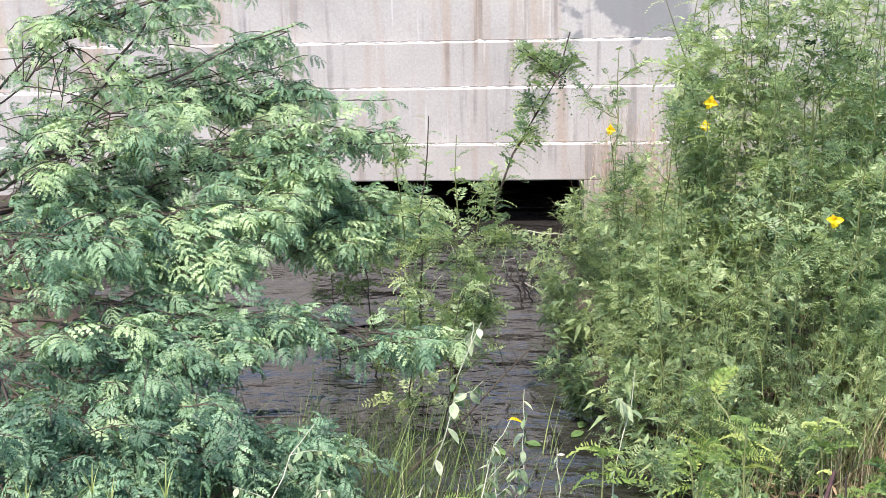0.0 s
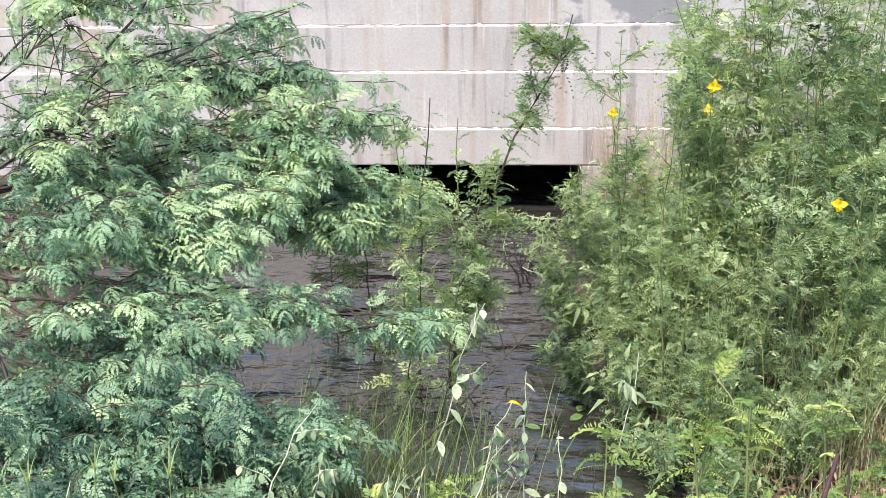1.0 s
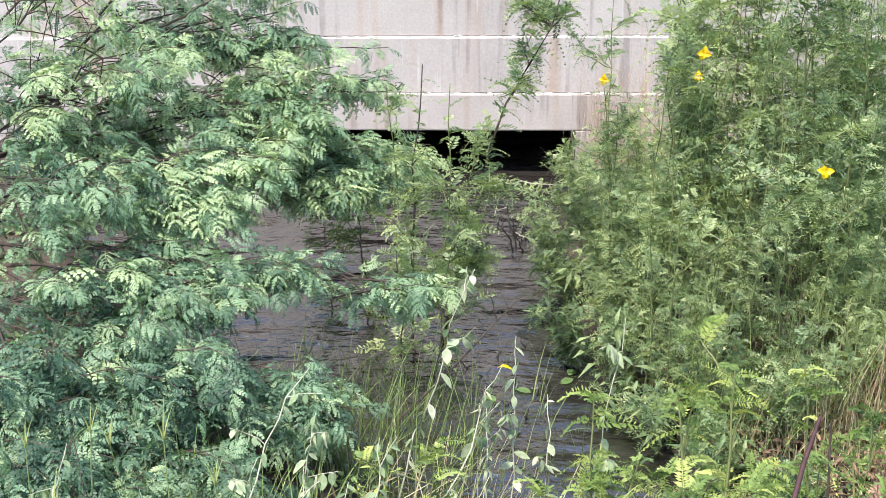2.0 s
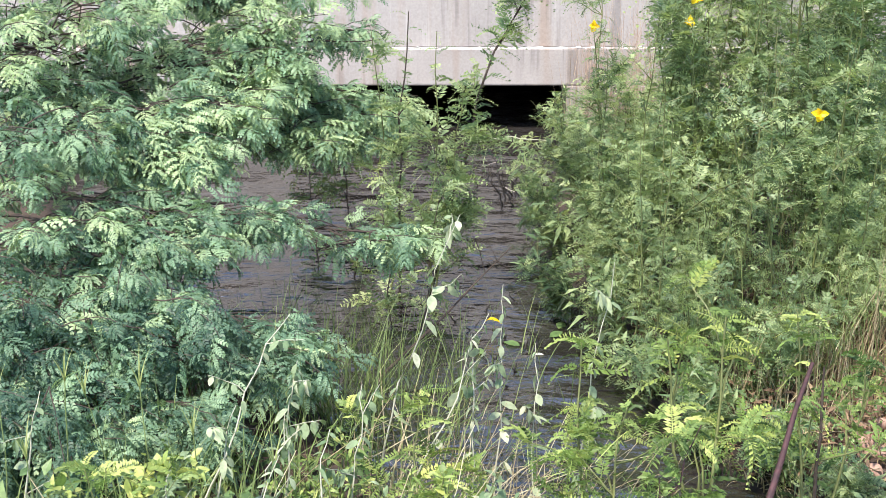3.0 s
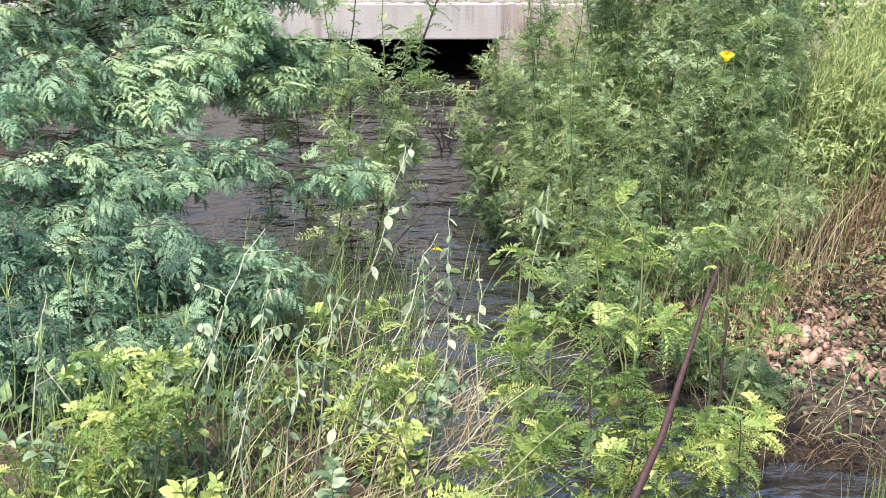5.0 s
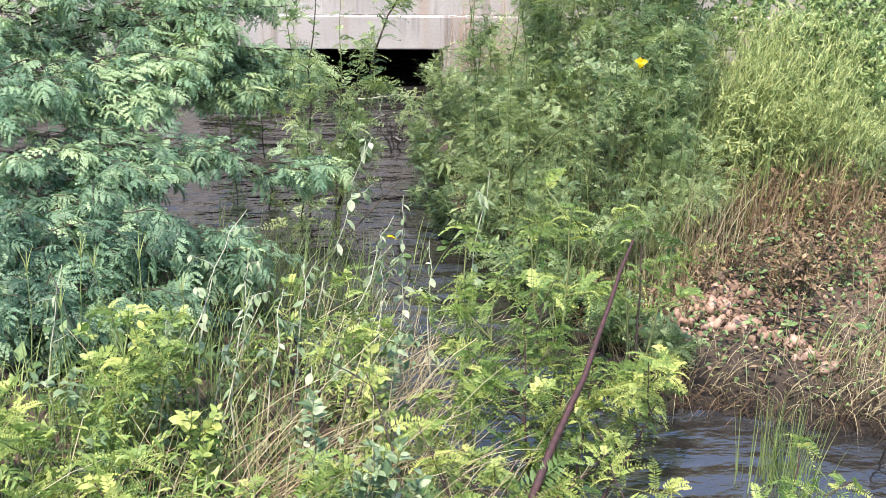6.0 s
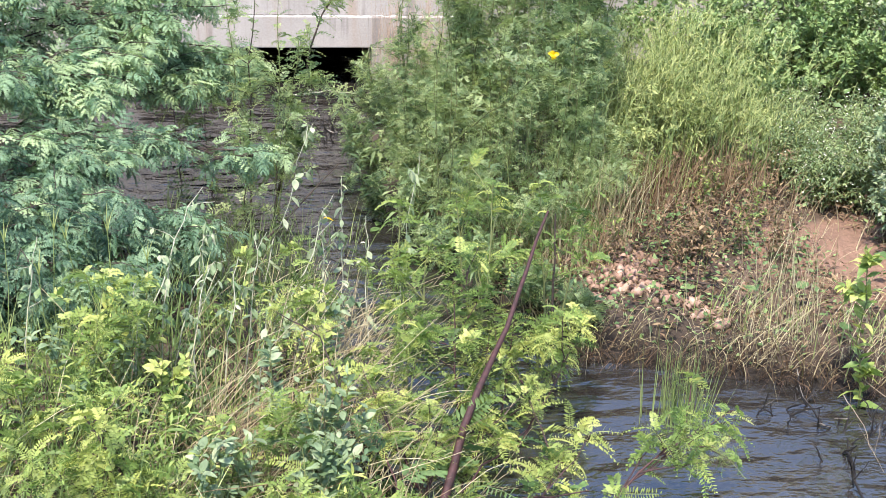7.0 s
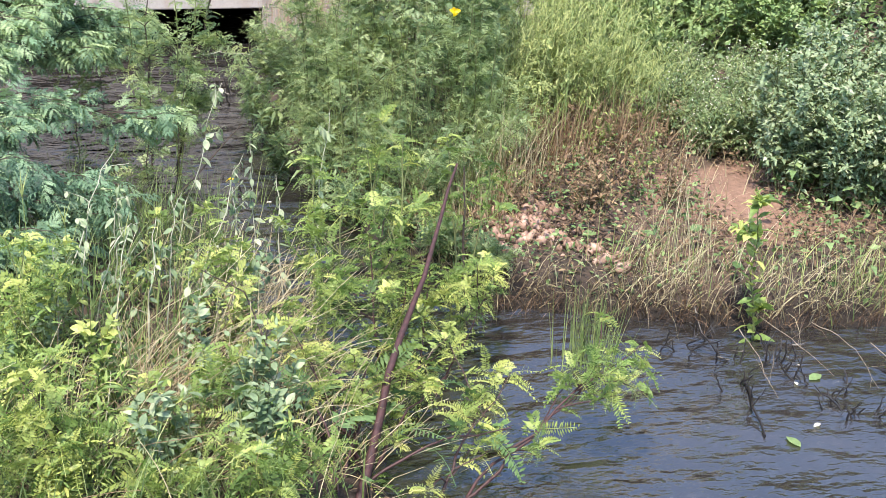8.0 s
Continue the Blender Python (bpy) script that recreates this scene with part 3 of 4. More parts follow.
def shrub(name, base, tips, label, category, group, leaf_sets, leaf, leaf_mat, stem_mat, tone, per=14, side=5, side_len=0.22,
          r=0.006, first=0.25, bow=0.0, rise=0.15, flowers=(), wiggle=0.03, single=False, side_first=0.15, side_leaves=0, rosette=0):
    """A shrub or herb: one stem for each tip, side shoots, leaves."""
    root = plant(name, base, label, category, group)
    g, tw = (LeafParts(root, leaf_mat) if single else Gather()), Gather()
    for tip in tips:
        foot = np.array((base[0] + rng.normal(0, 0.03), base[1] + rng.normal(0, 0.03), 0.0))
        foot[2] = max(float(land(foot[0], foot[1])), -0.25) - 0.01
        P = shoot(foot, tip, bow, wiggle, 11)
        V, Q = tube(P, r, r * 0.3, 6)
        part("stem", quads_mesh("stem", V, Q, stem_mat, smooth=True), root)
        leaves_along(g, P, leaf_sets, first, per, leaf, tone, rise)
        if rosette:
            leaves_along(g, P, leaf_sets, 0.9, rosette, leaf, tone + 0.1, 0.35, 1.0, 0.2, 0.15)
        for k in range(side):
            i = int(rng.integers(3, 10))
            d = rng.normal(0, 1, 3)
            d[2] = abs(d[2]) * 0.5 + 0.5
            B = P[i] + d / np.linalg.norm(d) * side_len * rng.uniform(0.5, 1.2)
            S = shoot(P[i], B, 0.0, 0.05, 6)
            tw.put(*tube(S, r * 0.45, r * 0.2, 4), 0.0)
            leaves_along(g, S, leaf_sets, side_first, side_leaves or max(3, per // 2), leaf * 0.9, tone + rng.normal(0, 0.06), rise)
            if rosette:
                leaves_along(g, S, leaf_sets, 0.8, int(rosette * 0.8), leaf * 0.9, tone + rng.normal(0.05, 0.12), 0.35, 1.0, 0.2, 0.15)
    if side:
        tagged(part("twig", tw.mesh("twig", stem_mat), root), kind="stuff")
    if not single:
        tagged(part("foliage", g.mesh("foliage", leaf_mat), root), kind="stuff")
    for f in flowers:
        add_flower(f, root)
    return root


def add_flower(at, root):
    """A pea flower: keel and five petals."""
    at = np.array(at, float)
    keel = Gather()
    keel.spread(ovate(0.5, 0.3, 0.6), frames_for(np.array([[0.1, 0.6, -0.8]]), np.array([[0, -1.0, 0.4]])), [at], [0.022], [0.1])
    keel.put(*tube(shoot(at, at + (0.0, 0.02, 0.012), 0, 0.01, 4), 0.0025, 0.002, 5), 0.0)
    bloom = part("flower", keel.mesh("flower", M_PETAL), root, "bright yellow pea flower")
    for k in range(5):
        a = k * 1.2566 + rng.uniform(0, 0.7)
        g = Gather()
        g.spread(ovate(0.85, 0.5, 0.4), frames_for(np.array([[math.cos(a), -0.5, math.sin(a) * 1.2 - 0.3]]), np.array([[0, -1.0, 0.4]])), [at], [rng.uniform(0.018, 0.028)], [rng.uniform(0, 1)])
        part("petal", g.mesh("petal", M_PETAL), bloom)


# saplings standing in the shallow channel
GS = "saplings in the channel"
LS = "slender sapling with small yellow-green feathery leaves"
shrub("sapling", (0.06, 4.75), [(0.14, 4.8, 1.24)], LS + " in the water", "sapling", GS, PINNATE, 0.105, M_SESB, M_BARK, 0.74, 28, 8, 0.18, 0.008, 0.3)
shrub("sapling", (0.02, 4.85), [(-0.02, 4.85, 1.15)], LS + " beside the culvert", "sapling", GS, PINNATE, 0.105, M_SESB, M_STEM, 0.68, 26, 7, 0.2, 0.006, 0.35)
shrub("sapling", (0.16, 4.7), [(0.72, 4.85, 1.57)], "arching sapling with a bare lower stem and feathery tip", "sapling", GS, PINNATE, 0.125, M_SESB, M_BARK, 0.6, 56, 14, 0.18, 0.010, 0.42, 0.06)
shrub("sapling", (0.20, 4.7), [(0.36, 4.75, 0.95), (0.26, 4.7, 1.18)], LS + " and pale twigs", "sapling", GS, PINNATE, 0.105, M_SESB, M_STEM, 0.74, 28, 8, 0.2, 0.006, 0.35)
shrub("sapling", (-0.16, 4.95), [(-0.20, 5.0, 0.66)], LS + ", low and thin", "sapling", GS, PINNATE, 0.105, M_SESB, M_BARK, 0.78, 22, 6, 0.16, 0.006, 0.3)
shrub("sapling", (-0.33, 5.0), [(-0.36, 5.0, 0.62)], LS + ", low and thin", "sapling", GS, PINNATE, 0.105, M_SESB, M_BARK, 0.78, 20, 6, 0.16, 0.005, 0.3)
shrub("sapling", (0.10, 4.4), [(0.28, 4.5, 0.62), (0.05, 4.45, 0.55)], LS + ", low and thin", "sapling", GS, PINNATE, 0.105, M_SESB, M_BARK, 0.66, 20, 6, 0.16, 0.005, 0.25)

# tall feathery shrubs on the right bank
GR = "feathery shrubs on the far bank"
LR = "tall feathery grey-green shrub with thin upright stems"
spots = [(0.95, 4.65, 1.45, 1), (1.08, 4.5, 0.88, 3), (1.22, 4.6, 1.75, 3), (1.35, 4.45, 1.62, 3), (1.5, 4.7, 1.85, 3), (1.65, 4.5, 1.75, 3),
         (1.85, 4.6, 1.65, 3), (1.45, 4.1, 1.25, 3), (1.7, 4.05, 1.2, 3), (1.25, 4.1, 0.9, 3), (1.1, 4.2, 0.6, 2), (1.02, 5.1, 0.62, 3),
         (1.15, 5.4, 0.62, 3), (1.4, 5.3, 1.1, 3), (1.75, 5.2, 1.3, 3), (1.25, 3.8, 0.5, 2), (1.4, 3.7, 0.42, 2),
         (1.6, 3.8, 0.55, 2), (0.95, 4.6, 0.5, 2), (0.9, 5.3, 0.5, 3), (0.95, 6.0, 0.5, 3), (1.2, 6.1, 0.7, 3), (1.5, 5.9, 0.8, 3), 
         (1.85, 4.0, 0.6, 2), (1.9, 5.9, 1.2, 3),
         (1.3, 4.75, 1.95, 2), (1.55, 4.85, 2.05, 3), (1.8, 4.75, 2.0, 3), (1.72, 4.4, 1.5, 3)]
blooms = {0: [(0.87, 4.58, 1.22)], 3: [(1.2, 4.36, 1.28), (1.22, 4.38, 1.36)], 18: [(1.46, 3.47, 1.17)]}
for k, (x, y, h, n) in enumerate(spots):
    tips = [(x + rng.normal(0, 0.09), y + rng.normal(0, 0.10), h * rng.uniform(0.75, 1.08)) for _ in range(n + 1)]
    for f in blooms.get(k, ()):
        tips.append((f[0], f[1] + 0.02, f[2] - 0.01))
    shrub("feathery_shrub", (x, y), tips, LR + (" and yellow flowers" if k in blooms else ""), "shrub", GR, PINNATE, (0.060, 0.085, 0.070, 0.095, 0.066)[k % 5] * (1.3 if h > 1.4 else 1.0), M_SESB,
          M_STEM, 0.74 + rng.normal(0, 0.13), 34 if h > 1.4 else 28, 8, 0.22, 0.0048, 0.08, flowers=blooms.get(k, ()))

def tall_stalk(x, y, h, lean):
    """A bare upright stalk with a few small leaves near its tip."""
    return shrub("weed_stalk", (x, y), [(x + lean, y - 0.05, h)], "thin upright pale-green weed stalk among shrubs", "stalk", "stalks among the shrubs", PINNATE, 0.05, M_SESB, M_STEM,
                 0.7, 20, 7, 0.12, 0.0045, 0.35, wiggle=0.015)


for x, y, h, lean in ((0.98, 4.0, 0.95, 0.02), (1.12, 3.9, 1.05, -0.03), (1.22, 3.85, 0.8, 0.08), (1.35, 3.95, 1.2, 0.05), (1.5, 3.9, 1.0, -0.05), (1.62, 4.0, 1.3, 0.06), (1.75, 3.9, 1.0, 0.02),
                      (1.3, 4.4, 1.7, 0.05), (1.48, 4.35, 1.6, -0.04), (1.7, 4.3, 1.7, 0.08), (1.05, 4.4, 1.3, 0.04), (1.16, 4.3, 1.1, -0.05)):
    tall_stalk(x, y, h, lean)

# low growth that hangs over the channel's edge
for x, y, h in ((0.72, 4.55, 0.35), (0.66, 5.1, 0.40), (0.64, 5.55, 0.42), (0.7, 6.1, 0.42), (0.8, 6.6, 0.45), (0.88, 4.2, 0.38), (0.98, 3.85, 0.36), (1.12, 3.55, 0.32), (1.3, 3.3, 0.28), (1.5, 3.05, 0.22)):
    tips = [(x + rng.normal(0.02, 0.08), y + rng.normal(-0.05, 0.1), h * rng.uniform(0.6, 1.1)) for _ in range(5)]
    shrub("edge_herb", (x + 0.12, y), tips, "low leafy herb hanging over the channel edge", "herb", "herbs along the channel edge", PINNATE + NARROW, 0.08, M_SESB, M_STEM,
          0.58 + rng.normal(0, 0.1), 16, 5, 0.12, 0.003, 0.1)

# bright ferny shrub that stands in the near water, with its dark red stems
GN = "bright shrubs on the near bank"
LN = "yellow-green ferny shrub on the near bank"
near = [((0.70, 1.45), [(1.33, 2.8, 0.70)], 0.017, M_RED), ((1.05, 2.5), [(1.12, 2.88, 0.79), (0.97, 2.85, 0.74)], 0.008, M_STEM),
        ((0.75, 2.4), [(0.75, 2.85, 0.74), (0.86, 2.7, 0.62)], 0.007, M_STEM), ((1.25, 2.6), [(1.31, 2.92, 0.79), (1.50, 2.85, 0.62)], 0.007, M_STEM),
        ((1.0, 2.1), [(1.14, 2.4, 0.42), (1.34, 2.3, 0.36)], 0.007, M_RED), ((0.95, 1.5), [(1.2, 1.75, 0.26)], 0.007, M_RED),
        ((0.95, 1.4), [(1.62, 1.8, 0.27), (1.78, 1.82, 0.36)], 0.007, M_RED), ((0.6, 2.1), [(0.60, 2.25, 0.42), (0.78, 2.25, 0.44)], 0.006, M_STEM),
        ((0.95, 2.2), [(0.92, 2.5, 0.54), (1.08, 2.45, 0.46)], 0.007, M_RED), ((1.1, 2.3), [(1.42, 2.5, 0.42)], 0.006, M_STEM),
        ((0.8, 1.8), [(0.78, 1.95, 0.34), (0.98, 1.95, 0.28), (0.6, 1.9, 0.40)], 0.006, M_RED)]
for k, (base, tips, r, sm) in enumerate(near):
    shrub("ferny_shrub", base, tips, LN + (" with dark red stems" if sm is M_RED else ""), "shrub", GN, FERNY, 0.115, M_FERN, sm, 0.58 + rng.normal(0, 0.14),
          6 if k else 2, 6 if k else 0, 0.25, r, 0.4 if k else 0.9, rise=0.2, wiggle=0.03 if k else 0.008, side_first=0.3, side_leaves=3, rosette=11 if k else 0)
shrub("ferny_shrub", (0.62, 1.75), [(0.40, 2.1, 0.60)], "leaning dark-stemmed shrub with yellowing ferny leaves", "shrub", GN, FERNY, 0.12, M_FERN, M_BARK, 0.75, 5, 5, 0.2, 0.007, 0.5,
      wiggle=0.012, side_first=0.3, side_leaves=3, rosette=9)
shrub("ferny_shrub", (0.0, 1.35), [(-0.24, 1.5, 0.62)], "leaning dark-stemmed shrub with yellowing ferny leaves", "shrub", GN, FERNY, 0.12, M_FERN, M_BARK, 0.7, 5, 5, 0.2, 0.008, 0.5,
      wiggle=0.012, side_first=0.3, side_leaves=3, rosette=9)
shrub("bare_stem", (1.42, 2.74), [(1.36, 2.8, 0.69)], "thin dark bare stem beside the ferny shrub", "stem", "", FERNY, 0.05, M_FERN, M_BARK, 0.4, 2, 0, r=0.009, first=0.5, wiggle=0.01)
for base, tips in (((0.33, 2.55), [(0.32, 2.85, 0.57), (0.4, 2.6, 0.46)]), ((-0.3, 2.1), [(-0.34, 2.2, 0.74), (-0.18, 2.2, 0.62), (-0.4, 2.15, 0.6)]),
                   ((-0.1, 1.3), [(-0.12, 1.3, 0.5), (0.1, 1.25, 0.45), (-0.3, 1.4, 0.5)]), ((0.4, 1.35), [(0.35, 1.35, 0.42), (0.6, 1.35, 0.36)]),
                   ((0.2, 1.65), [(0.1, 1.7, 0.45), (0.3, 1.7, 0.42)]), ((-0.35, 1.7), [(-0.3, 1.7, 0.55), (-0.5, 1.8, 0.55)]), ((-0.3, 1.35), [(-0.35, 1.3, 0.55), (-0.15, 1.45, 0.5)]), ((0.3, 1.2), [(0.25, 1.2, 0.45), (0.45, 1.15, 0.4)]), ((-0.6, 1.9), [(-0.62, 1.95, 0.55)])):
    shrub("ferny_shrub", base, tips, "low yellow-green ferny weed among grass", "shrub", GN, FERNY, 0.12, M_FERN, M_STEM, 0.5, 5, 4, 0.18, 0.005, 0.4, side_first=0.3, side_leaves=3, rosette=8)

shrub("fern_plant", (0.72, 1.5), [(1.1, 1.9, 0.26), (0.62, 1.85, 0.30), (1.25, 1.6, 0.22), (0.85, 2.05, 0.3)], "dark green plant with long ferny fronds over the water", "fern", "",
      FERNY[:1], 0.22, M_BROAD, M_RED, 0.5, 5, 0, 0.1, 0.006, 0.4, 0.03)

# pale, half withered herbs
GP = "hoary herbs on the near bank"
LP = "pale hoary herb with drooping withered leaves"
for base, tip, n in (((0.12, 2.95), (0.42, 3.2, 0.95), 15), ((0.3, 2.9), (0.5, 3.25, 0.62), 12), ((0.66, 2.75), (0.84, 3.0, 0.89), 20), ((0.52, 3.1), (0.54, 3.4, 0.65), 16),
                     ((0.58, 3.0), (0.64, 3.3, 0.5), 12), ((0.45, 3.0), (0.45, 3.3, 0.45), 10), ((-0.3, 2.4), (0.0, 2.8, 0.82), 13), ((0.1, 2.3), (0.14, 2.5, 0.66), 12),
                     ((-0.1, 2.5), (0.05, 2.6, 0.6), 12), ((-0.15, 2.35), (-0.08, 2.5, 0.72), 18), ((0.0, 2.2), (0.05, 2.35, 0.68), 18), ((0.15, 2.5), (0.2, 2.65, 0.7), 18), ((-0.25, 2.2), (-0.2, 2.35, 0.64), 16), ((0.2, 2.1), (0.26, 2.25, 0.6), 16), ((-0.05, 2.7), (0.0, 2.85, 0.66), 16), ((-0.6, 2.4), (-0.55, 2.5, 0.75), 10)):
    shrub("hoary_herb", base, [tip], LP, "herb", GP, OVATE + LANCE, 0.052 if base[1] > 2.6 else 0.042, M_PALE, M_PSTEM, 0.55 if base[1] > 2.6 else 0.32, int(n * 1.3), 2, 0.1, 0.0035, 0.3, 0.09, rise=-1.0, single=True)

# broad-leaved weeds of the near bank
GB = "broad-leaved weeds on the near bank"
for k in range(26):
    x, y = rng.uniform(-0.75, 0.5), rng.uniform(1.3, 2.9)
    if float(shore(np.array(x), np.array(y))) < 0.02:
        continue
    tips = [(x + rng.normal(0, 0.08), y + rng.normal(0, 0.08), rng.uniform(0.35, 0.62)) for _ in range(3)]
    shrub("broadleaf_weed", (x, y), tips, "green broad-leaved weed growing among grass", "weed", GB, OVATE if k % 3 != 1 else LANCE, 0.048, (M_PALE, M_FERN, M_FERN)[k % 3], M_STEM,
          (0.3, 0.55, 0.75)[k % 3], 16, 5, 0.1, 0.003, 0.1)

# the far bank
GF = "bushes behind the far bank"


def bush(x, y, h, w, label, mat, leaf_sets, leaf, tone, stems=9, per=34):
    tips = []
    for _ in range(stems):
        a, q = rng.uniform(0, 6.28), rng.uniform(0, 1) ** 0.5
        tips.append((x + w * q * math.cos(a), y + w * q * math.sin(a), float(land(x, y)) + h * (1 - 0.45 * q * q) * rng.uniform(0.8, 1.05)))
    return shrub("bush", (x, y), tips, label, "bush", GF, leaf_sets, leaf, mat, M_STEM, tone, per, 9, 0.2, 0.006, 0.1)


LB = "dense leafy green bush behind the bank"
for x, y, h, w, mat, tone in ((3.0, 6.3, 0.95, 0.5, M_BROAD, 0.55), (3.8, 6.2, 1.0, 0.55, M_BROAD, 0.5), (4.6, 6.0, 1.0, 0.6, M_PALE, 0.45), (5.4, 5.7, 1.1, 0.6, M_PALE, 0.5),
                              (3.4, 5.6, 0.55, 0.5, M_BROAD, 0.7), (4.2, 5.3, 0.6, 0.5, M_BROAD, 0.62), (2.6, 6.8, 1.1, 0.5, M_BROAD, 0.5), (5.0, 4.9, 0.9, 0.5, M_BROAD, 0.5),
                              (6.0, 4.8, 1.2, 0.6, M_BROAD, 0.5), (4.6, 6.8, 1.4, 0.6, M_PALE, 0.4), (3.6, 6.9, 1.3, 0.6, M_PALE, 0.4), (5.8, 6.6, 1.5, 0.7, M_BROAD, 0.4), (5.2, 6.5, 0.9, 0.6, M_BROAD, 0.55), (4.1, 6.6, 0.9, 0.5, M_BROAD, 0.5), (6.6, 5.8, 1.2, 0.6, M_BROAD, 0.5), (4.5, 5.7, 1.0, 0.5, M_BROAD, 0.55), (5.3, 5.2, 1.0, 0.5, M_PALE, 0.55), (3.9, 5.8, 0.85, 0.5, M_BROAD, 0.6), (3.2, 6.0, 0.8, 0.5, M_BROAD, 0.6)):
    bush(x, y, h * 1.05, w * 1.15, LB, mat, BROAD, 0.052, tone + 0.2, 12, 46)
LH = "tall hoary grey-green bush beside the path"
for x, y, h, w in ((3.24, 3.45, 0.72, 0.12), (3.3, 3.7, 0.8, 0.14), (3.38, 3.25, 0.75, 0.15), (3.55, 3.85, 0.82, 0.2), (3.8, 3.55, 0.85, 0.26), (3.95, 4.3, 0.9, 0.25), (4.2, 3.4, 0.9, 0.3), (4.2, 3.95, 1.0, 0.3), (4.6, 3.6, 1.0, 0.35), (3.42, 3.5, 0.66, 0.16), (3.52, 3.2, 0.66, 0.16), (3.75, 3.05, 0.72, 0.2), (3.7, 3.4, 0.8, 0.2)):
    bush(x, y, h, w * 1.2, LH, M_PALE, BROAD, 0.044, 0.42, 10, 34)
for x, y, h, w in ((3.08, 4.1, 0.28, 0.18), (3.22, 4.35, 0.32, 0.22), (3.3, 4.05, 0.3, 0.2), (3.05, 4.5, 0.3, 0.2), (3.25, 4.75, 0.34, 0.25), (3.5, 4.5, 0.36, 0.25), (3.7, 4.8, 0.38, 0.28), (3.35, 5.1, 0.35, 0.25)):
    b = bush(x, y, h, w, "low bush dotted with small white flowers", M_SESB, NARROW, 0.042, 0.66, 13, 26)
    g = Gather()
    n = 120
    a, q = rng.uniform(0, 6.28, n), rng.uniform(0, 1, n) ** 0.5 * w * 1.15
    P = np.stack([x + q * np.cos(a), y + q * np.sin(a), float(land(x, y)) + h * (1.02 - 0.5 * (q / w) ** 2) + rng.normal(0, 0.03, n)], -1)
    g.spread(ovate(1.0, 0.2), frames_for(rng.normal(0, 1, (n, 3)), np.array([[0, -0.5, 1.0]] * n)), P, rng.uniform(0.006, 0.011, n), rng.uniform(0, 1, n))
    tagged(part("blossom", g.mesh("blossom", M_WHITE), b, "tiny white blossoms"), kind="stuff")


# ---- grasses ----
def scatter(n, x, y, sx, sy, wet=False):
    P = np.stack([rng.normal(x, sx, n), rng.normal(y, sy, n)], -1)
    z = land(P[:, 0], P[:, 1])
    if not wet:
        keep = z > 0.0
        P, z = P[keep], z[keep]
    return np.column_stack([P, np.maximum(z, -0.1) - 0.01])


def tuft(name, n, x, y, sx, sy, h, w, lean, mat, tone, label, wet=False, curve=1.0, group="", category="grass"):
    g = Gather()
    B = scatter(n, x, y, sx, sy, wet)
    k = len(B)
    blades(g, B, h * rng.uniform(0.45, 1.1, k), w * rng.uniform(0.6, 1.3, k), np.abs(rng.normal(lean, lean * 0.5, k)),
           np.clip(rng.normal(tone, 0.2, k), 0, 1), curve=curve)
    return tagged(new(name, g.mesh(name, mat)), label, category, group, "stuff")


for x, y, n, mat, h in ((1.35, 3.85, 70, M_GRASS, 0.55), (1.6, 3.8, 90, M_GRASS, 0.6), (1.8, 3.7, 150, M_STRAW, 0.5), (1.5, 3.6, 140, M_STRAW, 0.42), (1.95, 4.1, 60, M_GRASS, 0.6),
                        (1.2, 4.3, 50, M_GRASS, 0.7), (1.55, 4.2, 60, M_STRAW, 0.7), (1.85, 4.3, 80, M_GRASS, 0.9), (1.7, 3.5, 70, M_RUSSET, 0.35)):
    tuft("shrub_grass", n, x, y, 0.13, 0.12, h, 0.0045, 0.35, mat, 0.6, "loose grass stems growing up between the shrubs")
tuft("reed_clump", 150, 1.80, 2.35, 0.055, 0.05, 0.44, 0.005, 0.22, M_GRASS, 0.5, "small clump of upright green reeds in shallow water", True, 0.5)
tuft("sedge_grass", 650, 0.0, 3.75, 0.30, 0.28, 0.5, 0.005, 0.5, M_GRASS, 0.3, "thin green sedge leaning over the water edge", True)
tuft("sedge_grass", 300, 0.45, 3.1, 0.20, 0.2, 0.4, 0.004, 0.7, M_STRAW, 0.6, "fine bleached grass drooping into the water", True)
for x, y, n, t in ((0.3, 2.1, 380, 0.65), (0.1, 1.8, 340, 0.65), (-0.1, 1.5, 160, 0.6), (0.5, 2.35, 220, 0.6), (0.45, 1.8, 160, 0.5), (0.1, 2.5, 140, 0.5), (0.6, 1.65, 150, 0.75)):
    tuft("straw_grass", int(n * 0.3), x, y, 0.18, 0.18, 0.5, 0.004, 1.15, M_STRAW, t - 0.15, "tangled dry straw grass on the near bank")
for x, y, n in ((-0.4, 1.9, 240), (-0.1, 1.5, 240), (-0.55, 2.4, 220), (0.3, 1.3, 220), (0.0, 2.3, 200), (-0.2, 2.8, 200), (-0.6, 1.4, 200)):
    tuft("green_grass", n, x, y, 0.2, 0.18, 0.38, 0.006, 0.6, M_GRASS, 0.45, "fresh green grass on the near bank")
for x, y, n in ((2.0, 4.75, 220), (2.2, 4.7, 260), (2.45, 4.8, 260), (2.7, 5.0, 240), (2.55, 5.3, 240), (2.2, 5.3, 240), (2.9, 5.4, 180)):
    tuft("tall_grass", int(n * 0.26), x, y, 0.22, 0.22, 0.62, 0.004, 0.75, M_GRASS, 0.66, "tall feathery light-green grass behind the bank")


